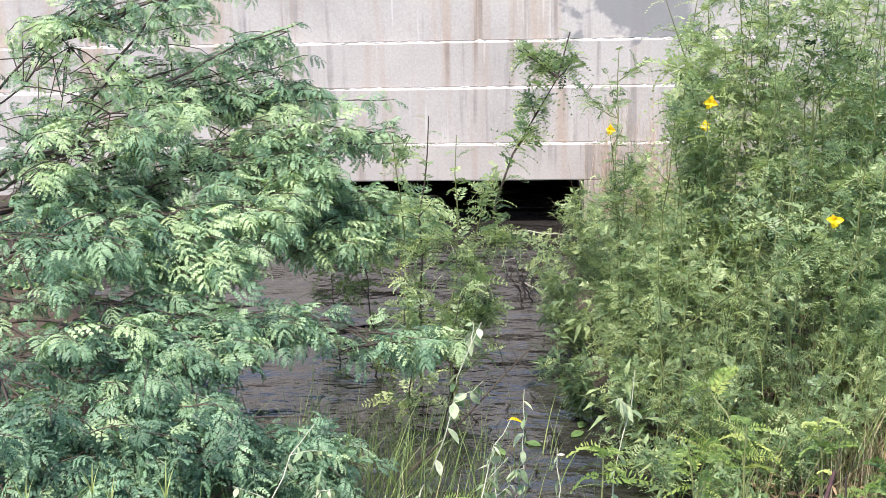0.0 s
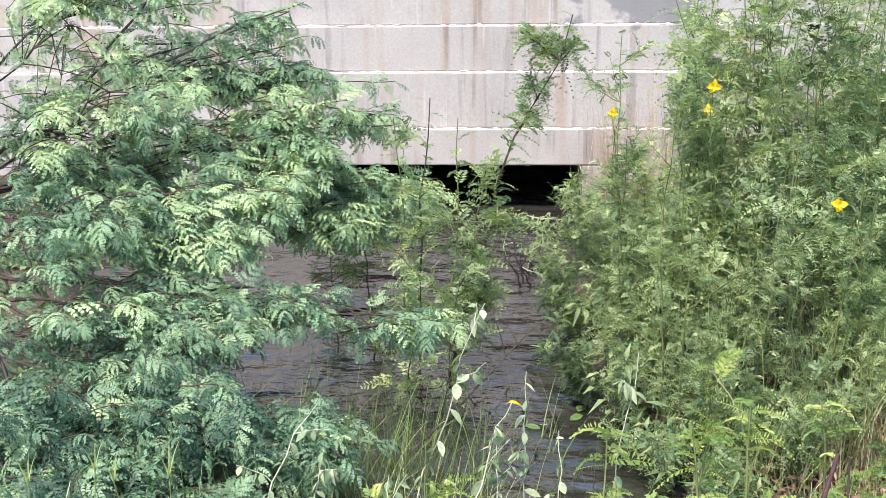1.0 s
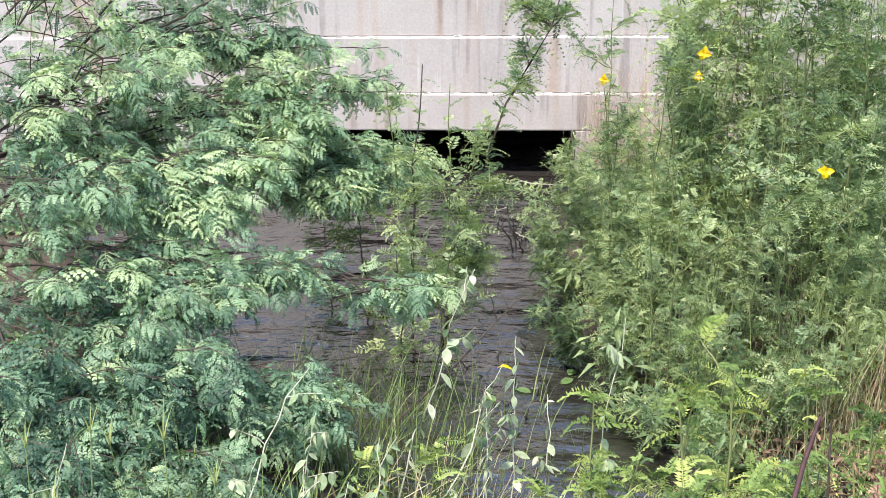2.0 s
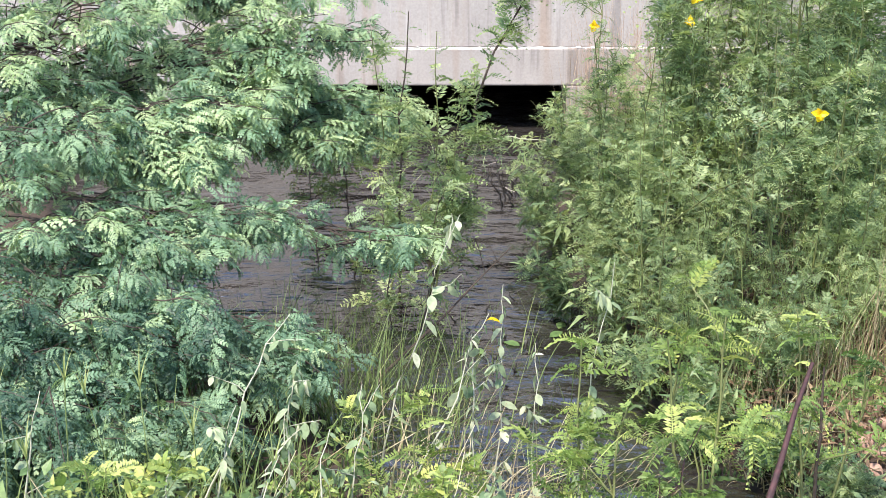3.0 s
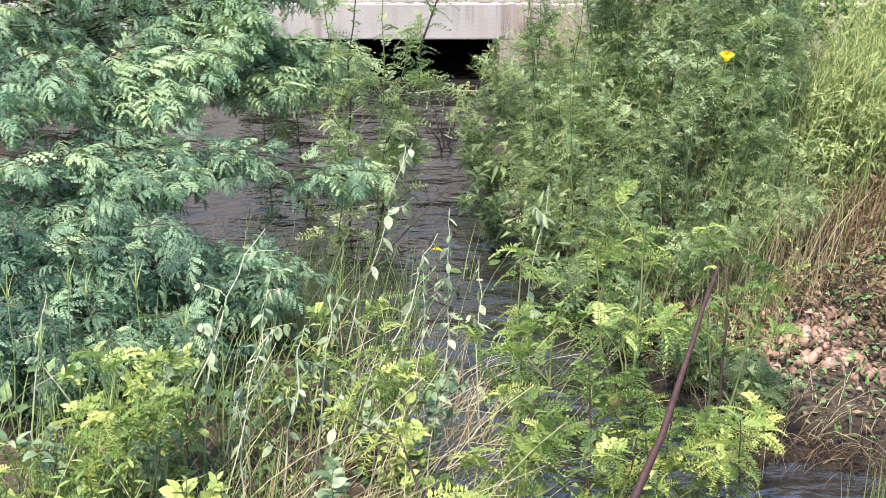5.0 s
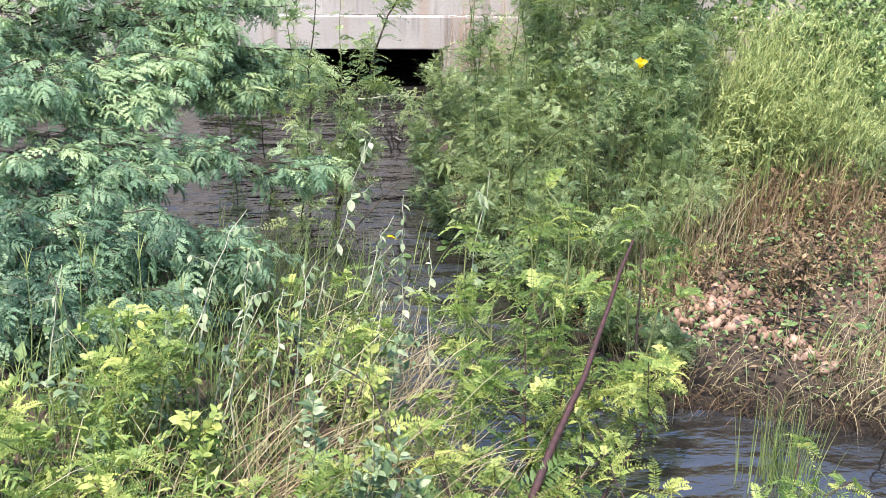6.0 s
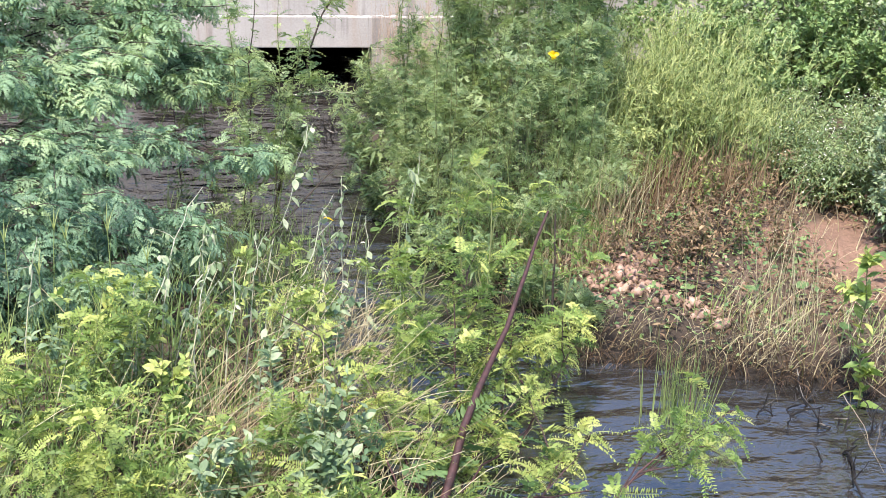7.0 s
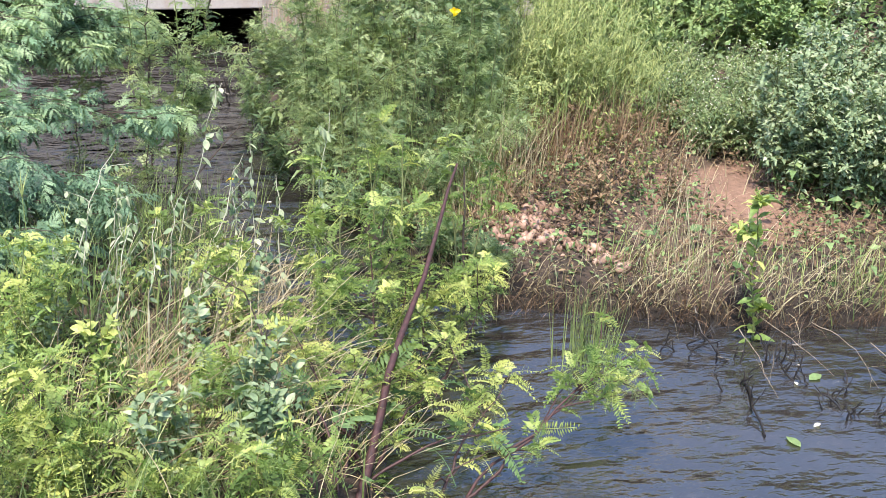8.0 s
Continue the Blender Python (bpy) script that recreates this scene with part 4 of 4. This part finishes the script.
def panicles(n, x, y, sx, sy, h, label):
    """Airy seed heads at the tops of tall culms."""
    g = Gather()
    B = scatter(n, x, y, sx, sy)
    k = len(B)
    top = B + np.stack([rng.normal(0, 0.09, k), rng.normal(0, 0.09, k), h * rng.uniform(0.55, 1.05, k)], -1)
    blades(g, B, np.linalg.norm(top - B, axis=1), np.full(k, 0.004), np.full(k, 0.12), np.full(k, 0.6))
    for _ in range(11):
        at = top + np.stack([rng.normal(0, 0.02, k), rng.normal(0, 0.02, k), rng.uniform(-0.14, 0.04, k)], -1)
        blades(g, at, rng.uniform(0.05, 0.13, k), np.full(k, 0.004), rng.uniform(0.3, 1.5, k), np.clip(rng.normal(0.75, 0.25, k), 0, 1), 3)
    tagged(new("seed_heads", g.mesh("seed_heads", M_GRASS)), label, "grass", kind="stuff")


for x, y, h in ((2.05, 4.6, 0.5), (2.3, 4.65, 0.6), (2.6, 4.75, 0.55), (2.45, 5.1, 0.8), (2.8, 5.0, 0.5), (2.15, 5.05, 0.8), (2.75, 5.4, 0.75), (3.0, 4.9, 0.4), (2.0, 4.9, 0.7), (2.35, 4.9, 0.75), (2.6, 5.3, 0.85), (2.2, 4.45, 0.4), (2.5, 4.55, 0.45), (2.95, 5.2, 0.7)):
    tips = [(x + rng.normal(0, 0.12), y + rng.normal(0, 0.12), 0.2 + h * rng.uniform(0.7, 1.05)) for _ in range(6)]
    shrub("weedy_herb", (x, y), tips, "slender light-green weed standing in the tall grass", "weed", "weeds in the tall grass", NARROW, 0.05, M_GRASS, M_STEM, 0.75, 28, 8, 0.16, 0.003, 0.15)
panicles(190, 2.2, 4.75, 0.26, 0.22, 0.72, "airy pale-green seed heads of the tall grass")
panicles(190, 2.55, 5.05, 0.3, 0.28, 0.8, "airy pale-green seed heads of the tall grass")
panicles(130, 2.75, 4.7, 0.2, 0.2, 0.45, "airy yellowish seed heads beside the path")
for x, y, n in ((2.0, 4.15, 260), (2.3, 4.25, 280), (2.55, 4.4, 260), (2.2, 4.0, 200), (1.85, 3.9, 160), (2.6, 4.1, 140)):
    tuft("russet_grass", int(n * 0.75), x, y, 0.17, 0.17, 0.36, 0.005, 0.5, M_RUSSET, 0.5, "reddish-brown dry weeds at the foot of the tall grass")
for x, y, n, h, l in ((2.38, 2.85, 60, 0.48, 0.6), (2.5, 2.75, 50, 0.4, 0.8), (2.2, 2.8, 40, 0.32, 0.9), (2.8, 2.6, 70, 0.34, 0.9), (3.1, 2.6, 70, 0.32, 0.9),
                      (3.5, 2.55, 60, 0.32, 0.9), (2.45, 3.05, 40, 0.5, 0.3), (1.7, 2.95, 40, 0.25, 1.0), (1.35, 3.3, 120, 0.35, 0.8), (1.95, 2.8, 30, 0.2, 1.0)):
    tuft("bank_grass", n, x, y, 0.12, 0.09, h, 0.003, l, M_STRAW, 0.8, "bleached dry grass drooping over the bank", False, 1.2)
for x, y, n in ((3.3, 2.62, 90), (2.35, 2.95, 60), (2.75, 2.7, 60), (3.6, 2.6, 90)):
    tuft("bank_grass", n, x, y, 0.16, 0.08, 0.28, 0.005, 0.6, M_GRASS, 0.7, "thin green grass along the bank edge")
for x, y, n in ((2.9, 4.5, 130), (2.85, 4.1, 90), (2.75, 3.5, 80), (3.4, 3.6, 130), (3.3, 3.05, 100), (2.9, 3.05, 80), (3.1, 4.1, 50), (3.6, 3.2, 130), (4.1, 3.1, 160), (3.9, 2.9, 150), (2.8, 3.9, 80)):
    tuft("path_grass", int(n * 0.42), x, y, 0.2, 0.15, 0.26, 0.004, 0.7, M_STRAW, 0.6, "short dry grass beside the red soil path")
for x, y, n in ((1.02, 6.95, 260), (1.2, 7.0, 320), (1.4, 6.9, 260), (1.7, 6.9, 200)):
    tuft("pink_grass", int(n * 0.35), x, y, 0.10, 0.08, 0.9, 0.005, 0.2, M_PINK, 0.5, "tall pinkish dry grass against the concrete wall")


def bank_fringe(n, x0, x1, y0, y1, h, mat, tone, label):
    """Grass rooted along the bank's edge that hangs towards the water."""
    g = Gather()
    u = rng.uniform(0, 1, n)
    B = np.stack([x0 + (x1 - x0) * u, y0 + (y1 - y0) * u + np.abs(rng.normal(0, 0.06, n)) + 0.03, 0 * u], -1)
    B[:, 2] = np.maximum(land(B[:, 0], B[:, 1]), 0)
    blades(g, B, h * rng.uniform(0.3, 1.3, n), 0.004 * rng.uniform(0.6, 1.4, n), np.abs(rng.normal(0.95, 0.35, n)), np.clip(rng.normal(tone, 0.25, n), 0, 1),
           az=rng.normal(-1.57, 0.9, n), curve=1.3)
    tagged(new("bank_fringe", g.mesh("bank_fringe", mat)), label, "grass", kind="stuff")


for x0, x1, y0, y1, n in ((1.55, 2.1, 2.88, 2.7, 80), (2.1, 2.65, 2.7, 2.5, 150), (2.65, 3.3, 2.5, 2.44, 120), (3.3, 4.6, 2.44, 2.2, 170), (1.1, 1.6, 3.6, 2.88, 110)):
    bank_fringe(int(n * 0.6), x0, x1, y0, y1, 0.30, M_STRAW, 0.5, "bleached grass hanging from the bank edge over the water")
for x0, x1, y0, y1, n in ((1.5, 2.1, 2.82, 2.62, 190), (2.1, 2.65, 2.64, 2.45, 190), (2.65, 3.3, 2.45, 2.38, 160)):
    bank_fringe(n, x0, x1, y0, y1, 0.22, M_RUSSET, 0.15, "dark dead roots and grass hanging from the bank edge")
bank_fringe(160, 2.9, 4.2, 2.5, 2.3, 0.24, M_GRASS, 0.6, "green grass hanging from the bank edge over the water")
for k in range(46):
    x, y = rng.uniform(1.75, 2.85), rng.uniform(3.25, 4.5)
    if ((x - 2.99) / 0.34) ** 2 + ((y - 3.45) / 0.6) ** 2 < 1:
        continue
    tips = [(x + rng.normal(0, 0.06), y + rng.normal(0, 0.06), float(land(x, y)) + rng.uniform(0.1, 0.28)) for _ in range(3)]
    shrub("withered_weed", (x, y), tips, "small brown withered weed on the far bank" if k % 4 else "small yellow-green weed on the far bank", "weed", "weeds on the far bank",
          NARROW + BROAD[:1], 0.032, M_RUSSET if k % 4 else M_FERN, M_STEM, 0.5, 14, 5, 0.07, 0.002, 0.1)


# ---- low ground cover ----
def cover(name, n, x0, x1, y0, y1, templates, size, high, mat, tone, label, bare=None):
    x, y = rng.uniform(x0, x1, n), rng.uniform(y0, y1, n)
    z = land(x, y)
    thick = np.array([noise.noise(Vector((a * 1.9, b * 1.9, n * 0.01))) for a, b in zip(x, y)])
    brink = np.minimum.reduce([x - x0, x1 - x, y - y0, y1 - y]) / 0.45
    keep = (z > 0.015) & (thick > rng.uniform(-0.5, 0.2, n)) & (brink > rng.uniform(0, 1, n))
    if bare:
        keep &= ((x - bare[0]) / bare[2]) ** 2 + ((y - bare[1]) / bare[3]) ** 2 > rng.uniform(0.5, 1.3, n)
    x, y, z = x[keep], y[keep], z[keep]
    k = len(x)
    ax = rng.normal(0, 1, (k, 3))
    ax[:, 2] = np.abs(ax[:, 2]) * 0.5
    g = Gather()
    P = np.stack([x, y, z + rng.uniform(0, 1, k) ** 2 * high], -1)
    which = rng.integers(0, len(templates), k)
    F = frames_for(ax, np.array([[0, 0, 1.0]]) + rng.normal(0, 0.4, (k, 3)))
    sz, tn = size * rng.uniform(0.5, 1.3, k), np.clip(rng.normal(tone, 0.25, k), 0, 1)
    for i, tm in enumerate(templates):
        w = which == i
        g.spread(tm, F[w], P[w], sz[w], tn[w])
    tagged(new(name, g.mesh(name, mat)), label, "ground cover", kind="stuff")


PATH_BARE = (2.96, 3.5, 0.17, 0.45)
cover("low_weeds", 8500, -1.6, 1.5, 0.1, 3.9, BROAD + NARROW, 0.04, 0.16, M_BROAD, 0.4, "low green weeds covering the near bank")
cover("low_weeds", 1500, -1.6, 1.5, 0.1, 3.9, FERNY, 0.08, 0.14, M_FERN, 0.45, "low yellow-green ferny seedlings on the near bank")
cover("low_weeds", 4000, -3.2, -0.4, 2.2, 7.2, PINNATE[:1] + BROAD, 0.07, 0.3, M_BROAD, 0.4, "dark green undergrowth below the tree")
cover("leaf_litter", 6500, -1.9, 1.6, -0.3, 3.9, NARROW, 0.035, 0.05, M_RUSSET, 0.35, "dry leaf litter on the near bank")
cover("bank_weeds", 11000, 0.8, 3.9, 2.5, 4.9, BROAD, 0.028, 0.14, M_BROAD, 0.55, "small green weeds on the far bank", PATH_BARE)
cover("bank_weeds", 20000, 0.8, 3.8, 2.6, 4.9, NARROW, 0.038, 0.13, M_RUSSET, 0.35, "brown withered weeds on the far bank", PATH_BARE)
cover("leaf_litter", 3500, 1.2, 4.2, 2.5, 4.7, NARROW, 0.024, 0.03, M_STRAW, 0.5, "scattered dry leaf litter on the far bank", PATH_BARE)
cover("bank_weeds", 9000, 2.9, 6.8, 2.4, 7.4, BROAD, 0.06, 0.26, M_BROAD, 0.6, "green undergrowth behind the path", PATH_BARE)
cover("bank_weeds", 7000, 0.7, 3.4, 4.4, 7.2, BROAD + NARROW, 0.05, 0.30, M_SESB, 0.6, "green undergrowth below the feathery shrubs")


cover("leaf_litter", 6000, 1.1, 4.6, 2.2, 3.1, NARROW, 0.03, 0.05, M_RUSSET, 0.25, "dark rotting leaf litter along the waterline")
cover("bank_weeds", 4000, 4.4, 8.0, 4.5, 7.4, BROAD, 0.07, 0.4, M_BROAD, 0.6, "green undergrowth at the back")


# ---- stones ----
def stone_mesh(k):
    bm = bmesh.new()
    bmesh.ops.create_icosphere(bm, subdivisions=2, radius=1.0)
    off = Vector((k * 7.3, k * 1.7, 0))
    for v in bm.verts:
        v.co *= 1 + 0.28 * noise.noise(v.co * 0.9 + off) + 0.08 * noise.noise(v.co * 2.3 + off)
    for f in bm.faces:
        f.smooth = True
    me = bpy.data.meshes.new("stone")
    bm.to_mesh(me)
    bm.free()
    me.materials.append(M_STONE)
    return me


STONES = [stone_mesh(k) for k in range(7)]
for k in range(240):
    if k < 130:
        x, y = rng.normal(1.82, 0.075), rng.normal(3.38, 0.085)
    elif k < 175:
        u = rng.uniform(0, 1)
        x, y = 1.9 + 0.3 * u + rng.normal(0, 0.035), 3.25 - 0.3 * u + rng.normal(0, 0.045)
    else:
        x, y = rng.uniform(1.6, 2.7), rng.uniform(2.95, 3.8)
    z = float(land(x, y))
    if z < 0.02:
        continue
    s = rng.uniform(0.012, 0.029) if k < 175 else rng.uniform(0.006, 0.016)
    up = 0.06 * math.exp(-((x - 1.82) ** 2 + (y - 3.38) ** 2) / 0.012) * rng.uniform(0, 1) if k < 130 else 0
    ob = new("stone", STONES[k % 7])
    ob.matrix_world = pose(x, y, z + s * 0.6 + up, *rng.uniform(0, 360, 3)) @ Matrix.Diagonal((s * rng.uniform(0.9, 1.3), s, s * rng.uniform(0.6, 0.9), 1))
    tagged(ob, "rounded pinkish-brown stone lying on the bank", "stone", "stones on the bank")


# ---- dead twigs and flotsam ----
def dead_twigs(x, y, n, h, label, spread=0.1):
    g = Gather()
    for _ in range(n):
        a = np.array((x + rng.normal(0, spread), y + rng.normal(0, spread), -0.04))
        b = a + (rng.normal(0, h * 0.5), rng.normal(0, h * 0.5), h * rng.uniform(0.5, 1.1))
        P = shoot(a, b, 0, 0.08, 6)
        g.put(*tube(P, 0.006, 0.002, 5), 0.0)
        for _ in range(2):
            i = int(rng.integers(2, 5))
            g.put(*tube(shoot(P[i], P[i] + rng.normal(0, h * 0.25, 3), 0, 0.08, 5), 0.003, 0.0012, 4), 0.0)
    tagged(new("dead_twigs", g.mesh("dead_twigs", M_TWIG)), label, "twigs", kind="stuff")


dead_twigs(2.5, 2.2, 16, 0.14, "black dead twigs standing in the water")
dead_twigs(2.7, 1.85, 14, 0.12, "black dead twigs standing in the water", 0.07)
dead_twigs(2.3, 2.4, 14, 0.14, "black dead twigs below the bank", 0.08)
dead_twigs(0.55, 6.2, 16, 0.22, "dark leafless shrub twigs at the water edge", 0.1)
dead_twigs(0.45, 4.5, 6, 0.08, "dark debris standing in the water", 0.1)
dead_twigs(0.6, 4.2, 10, 0.10, "dark debris standing in the water", 0.12)

# leafy vine on a stake by the bank
vine = shrub("vine_stake", (2.56, 2.42), [(2.50, 2.46, 0.66)], "thin stake wrapped in a yellow-green leafy vine", "vine", "", OVATE, 0.075, M_FERN, M_STEM, 0.6, 44, 3, 0.1, 0.005, 0.1, single=True)


# ---- floating and fallen bits ----
def laid(name, template, places, size, mat, label, category):
    for x, y, z, turn in places:
        a = radians(turn)
        g = Gather()
        g.spread(template, frames_for(np.array([[math.cos(a), math.sin(a), 0.05]]), np.array([[0.1, -0.1, 1.0]])), [(x, y, z)], [size], [rng.uniform(0.3, 0.9)])
        tagged(new(name, g.mesh(name, mat)), label, category)


laid("floating_leaf", OVATE[2], [(0.72, 4.36, 0.006, 40), (0.6, 4.28, 0.006, 160), (0.78, 4.5, 0.006, 250), (0.42, 4.25, 0.006, 300), (2.62, 2.05, 0.006, 20), (2.35, 1.62, 0.006, 110)],
     0.07, M_BROAD, "green leaf floating on the dark water", "leaf")
laid("floating_leaf", OVATE[0], [(2.55, 2.02, 0.006, 70), (2.5, 1.75, 0.006, 200), (0.66, 4.2, 0.006, 20)], 0.035, M_WHITE, "small pale leaf floating on the water", "leaf")
laid("yellow_leaf", OVATE[1], [(0.47, 4.32, 0.10, 10), (0.5, 4.33, 0.09, 130)], 0.06, M_PETAL, "fallen yellow leaf caught on debris", "leaf")
laid("bank_leaf", OVATE[2], [(2.1, 3.15, 0.2, 200), (2.3, 3.1, 0.22, 300), (2.62, 2.75, 0.2, 240), (2.5, 3.0, 0.25, 30)], 0.085, M_BROAD, "broad green leaf lying on the bank", "leaf")


def fallen_branch(a, b, r, mat, label, twigs=4):
    g = Gather()
    P = shoot(a, b, 0.02, 0.03, 10)
    g.put(*tube(P, r, r * 0.4, 6), 0.0)
    for _ in range(twigs):
        i = int(rng.integers(3, 9))
        g.put(*tube(shoot(P[i], P[i] + rng.normal(0, 0.06, 3) + (0, 0, 0.03), 0, 0.06, 5), r * 0.4, r * 0.15, 4), 0.0)
    tagged(new("fallen_branch", g.mesh("fallen_branch", mat)), label, "branch")


fallen_branch((0.05, 3.85, 0.02), (0.56, 4.45, 0.36), 0.006, M_BARK, "thin dark dead branch leaning out of the water")
fallen_branch((0.28, 7.15, 0.01), (0.78, 7.1, 0.03), 0.006, M_PSTEM, "bleached stick floating at the culvert mouth")
fallen_branch((2.45, 2.35, -0.03), (2.25, 1.7, 0.01), 0.010, M_TWIG, "black sunken branch in the stream", 6)
fallen_branch((2.9, 2.2, -0.02), (3.2, 1.6, 0.06), 0.007, M_TWIG, "black sunken branch in the stream", 6)
fallen_branch((2.0, 3.25, 0.2), (2.3, 3.0, 0.2), 0.008, M_BARK, "grey stick lying on the bank")
for x, y in ((2.55, 2.42), (2.75, 2.3), (2.9, 2.1), (2.42, 2.3)):
    fallen_branch((x, y, 0.12), (x + rng.normal(0.1, 0.1), y - 0.35, 0.0), 0.002, M_DRY, "bleached dry stalk drooping into the water", 3)
dead_twigs(0.55, 5.4, 16, 0.05, "short dark stubble in the shallow water", 0.12)
tuft("dry_tuft", 26, 0.55, 4.42, 0.01, 0.01, 0.10, 0.006, 0.5, M_STRAW, 0.9, "small bleached tuft caught on a branch", True)


def stalk_tangle(n, x, y, sx, sy, mat, label):
    """Dead stalks lying across one another, propped on the weeds."""
    g = Gather()
    for _ in range(n):
        a = np.array((rng.normal(x, sx), rng.normal(y, sy), 0.0))
        a[2] = max(float(land(a[0], a[1])), 0.0) + rng.uniform(0, 0.15)
        az = rng.normal(0.6, 0.8)
        length = rng.uniform(0.25, 0.6)
        b = a + length * np.array((math.cos(az) * 0.8, math.sin(az) * 0.8, rng.uniform(0.1, 0.65)))
        g.put(*tube(shoot(a, b, rng.uniform(0, 0.05), 0.015, 6), 0.0017, 0.0009, 4), float(np.clip(rng.normal(0.62, 0.3), 0, 1)))
    tagged(new("dry_stalks", g.mesh("dry_stalks", mat)), label, "stalks", kind="stuff")


for x, y, n, mat in ((0.25, 2.15, 90, M_STRAW), (0.05, 1.8, 80, M_STRAW), (0.5, 2.0, 90, M_STRAW), (0.45, 2.7, 60, M_STRAW), (0.55, 1.7, 70, M_STRAW),
                     (0.0, 1.5, 60, M_STRAW), (0.2, 2.0, 50, M_RUSSET), (0.1, 1.45, 50, M_RUSSET), (-0.4, 1.6, 30, M_STRAW), (0.55, 2.9, 40, M_STRAW)):
    stalk_tangle(int(n * 0.6), x, y, 0.17, 0.17, mat, "tangled dead straw-coloured stalks on the near bank" if mat is M_STRAW else "tangled reddish dead stalks on the near bank")


def finger_grass(x, y, h):
    """A culm that carries a few spread fingers of seed."""
    g = Gather()
    z = float(land(x, y))
    top = np.array((x + rng.normal(0, 0.04), y + rng.normal(0, 0.04), z + h))
    P = shoot((x, y, z - 0.01), top, 0, 0.015, 8)
    g.put(*tube(P, 0.0022, 0.0014, 4), 0.6)
    n = 5
    az = np.arange(n) * 1.2566 + rng.uniform(0, 1)
    blades(g, np.repeat(top[None], n, 0), rng.uniform(0.07, 0.11, n), np.full(n, 0.005), np.full(n, 0.45), np.full(n, 0.8), 4, 0.6, az)
    tagged(new("finger_grass", g.mesh("finger_grass", M_GRASS)), "tall grass culm with a spread finger seed head", "grass", "finger grass culms")


for x, y, h in ((-0.55, 2.55, 0.55), (-0.42, 2.6, 0.5), (-0.3, 2.5, 0.55), (-0.68, 2.5, 0.5), (-0.5, 2.3, 0.48), (-0.15, 2.45, 0.5), (0.05, 2.4, 0.5), (-0.6, 2.0, 0.4), (-0.25, 2.1, 0.45)):
    finger_grass(x, y, h)
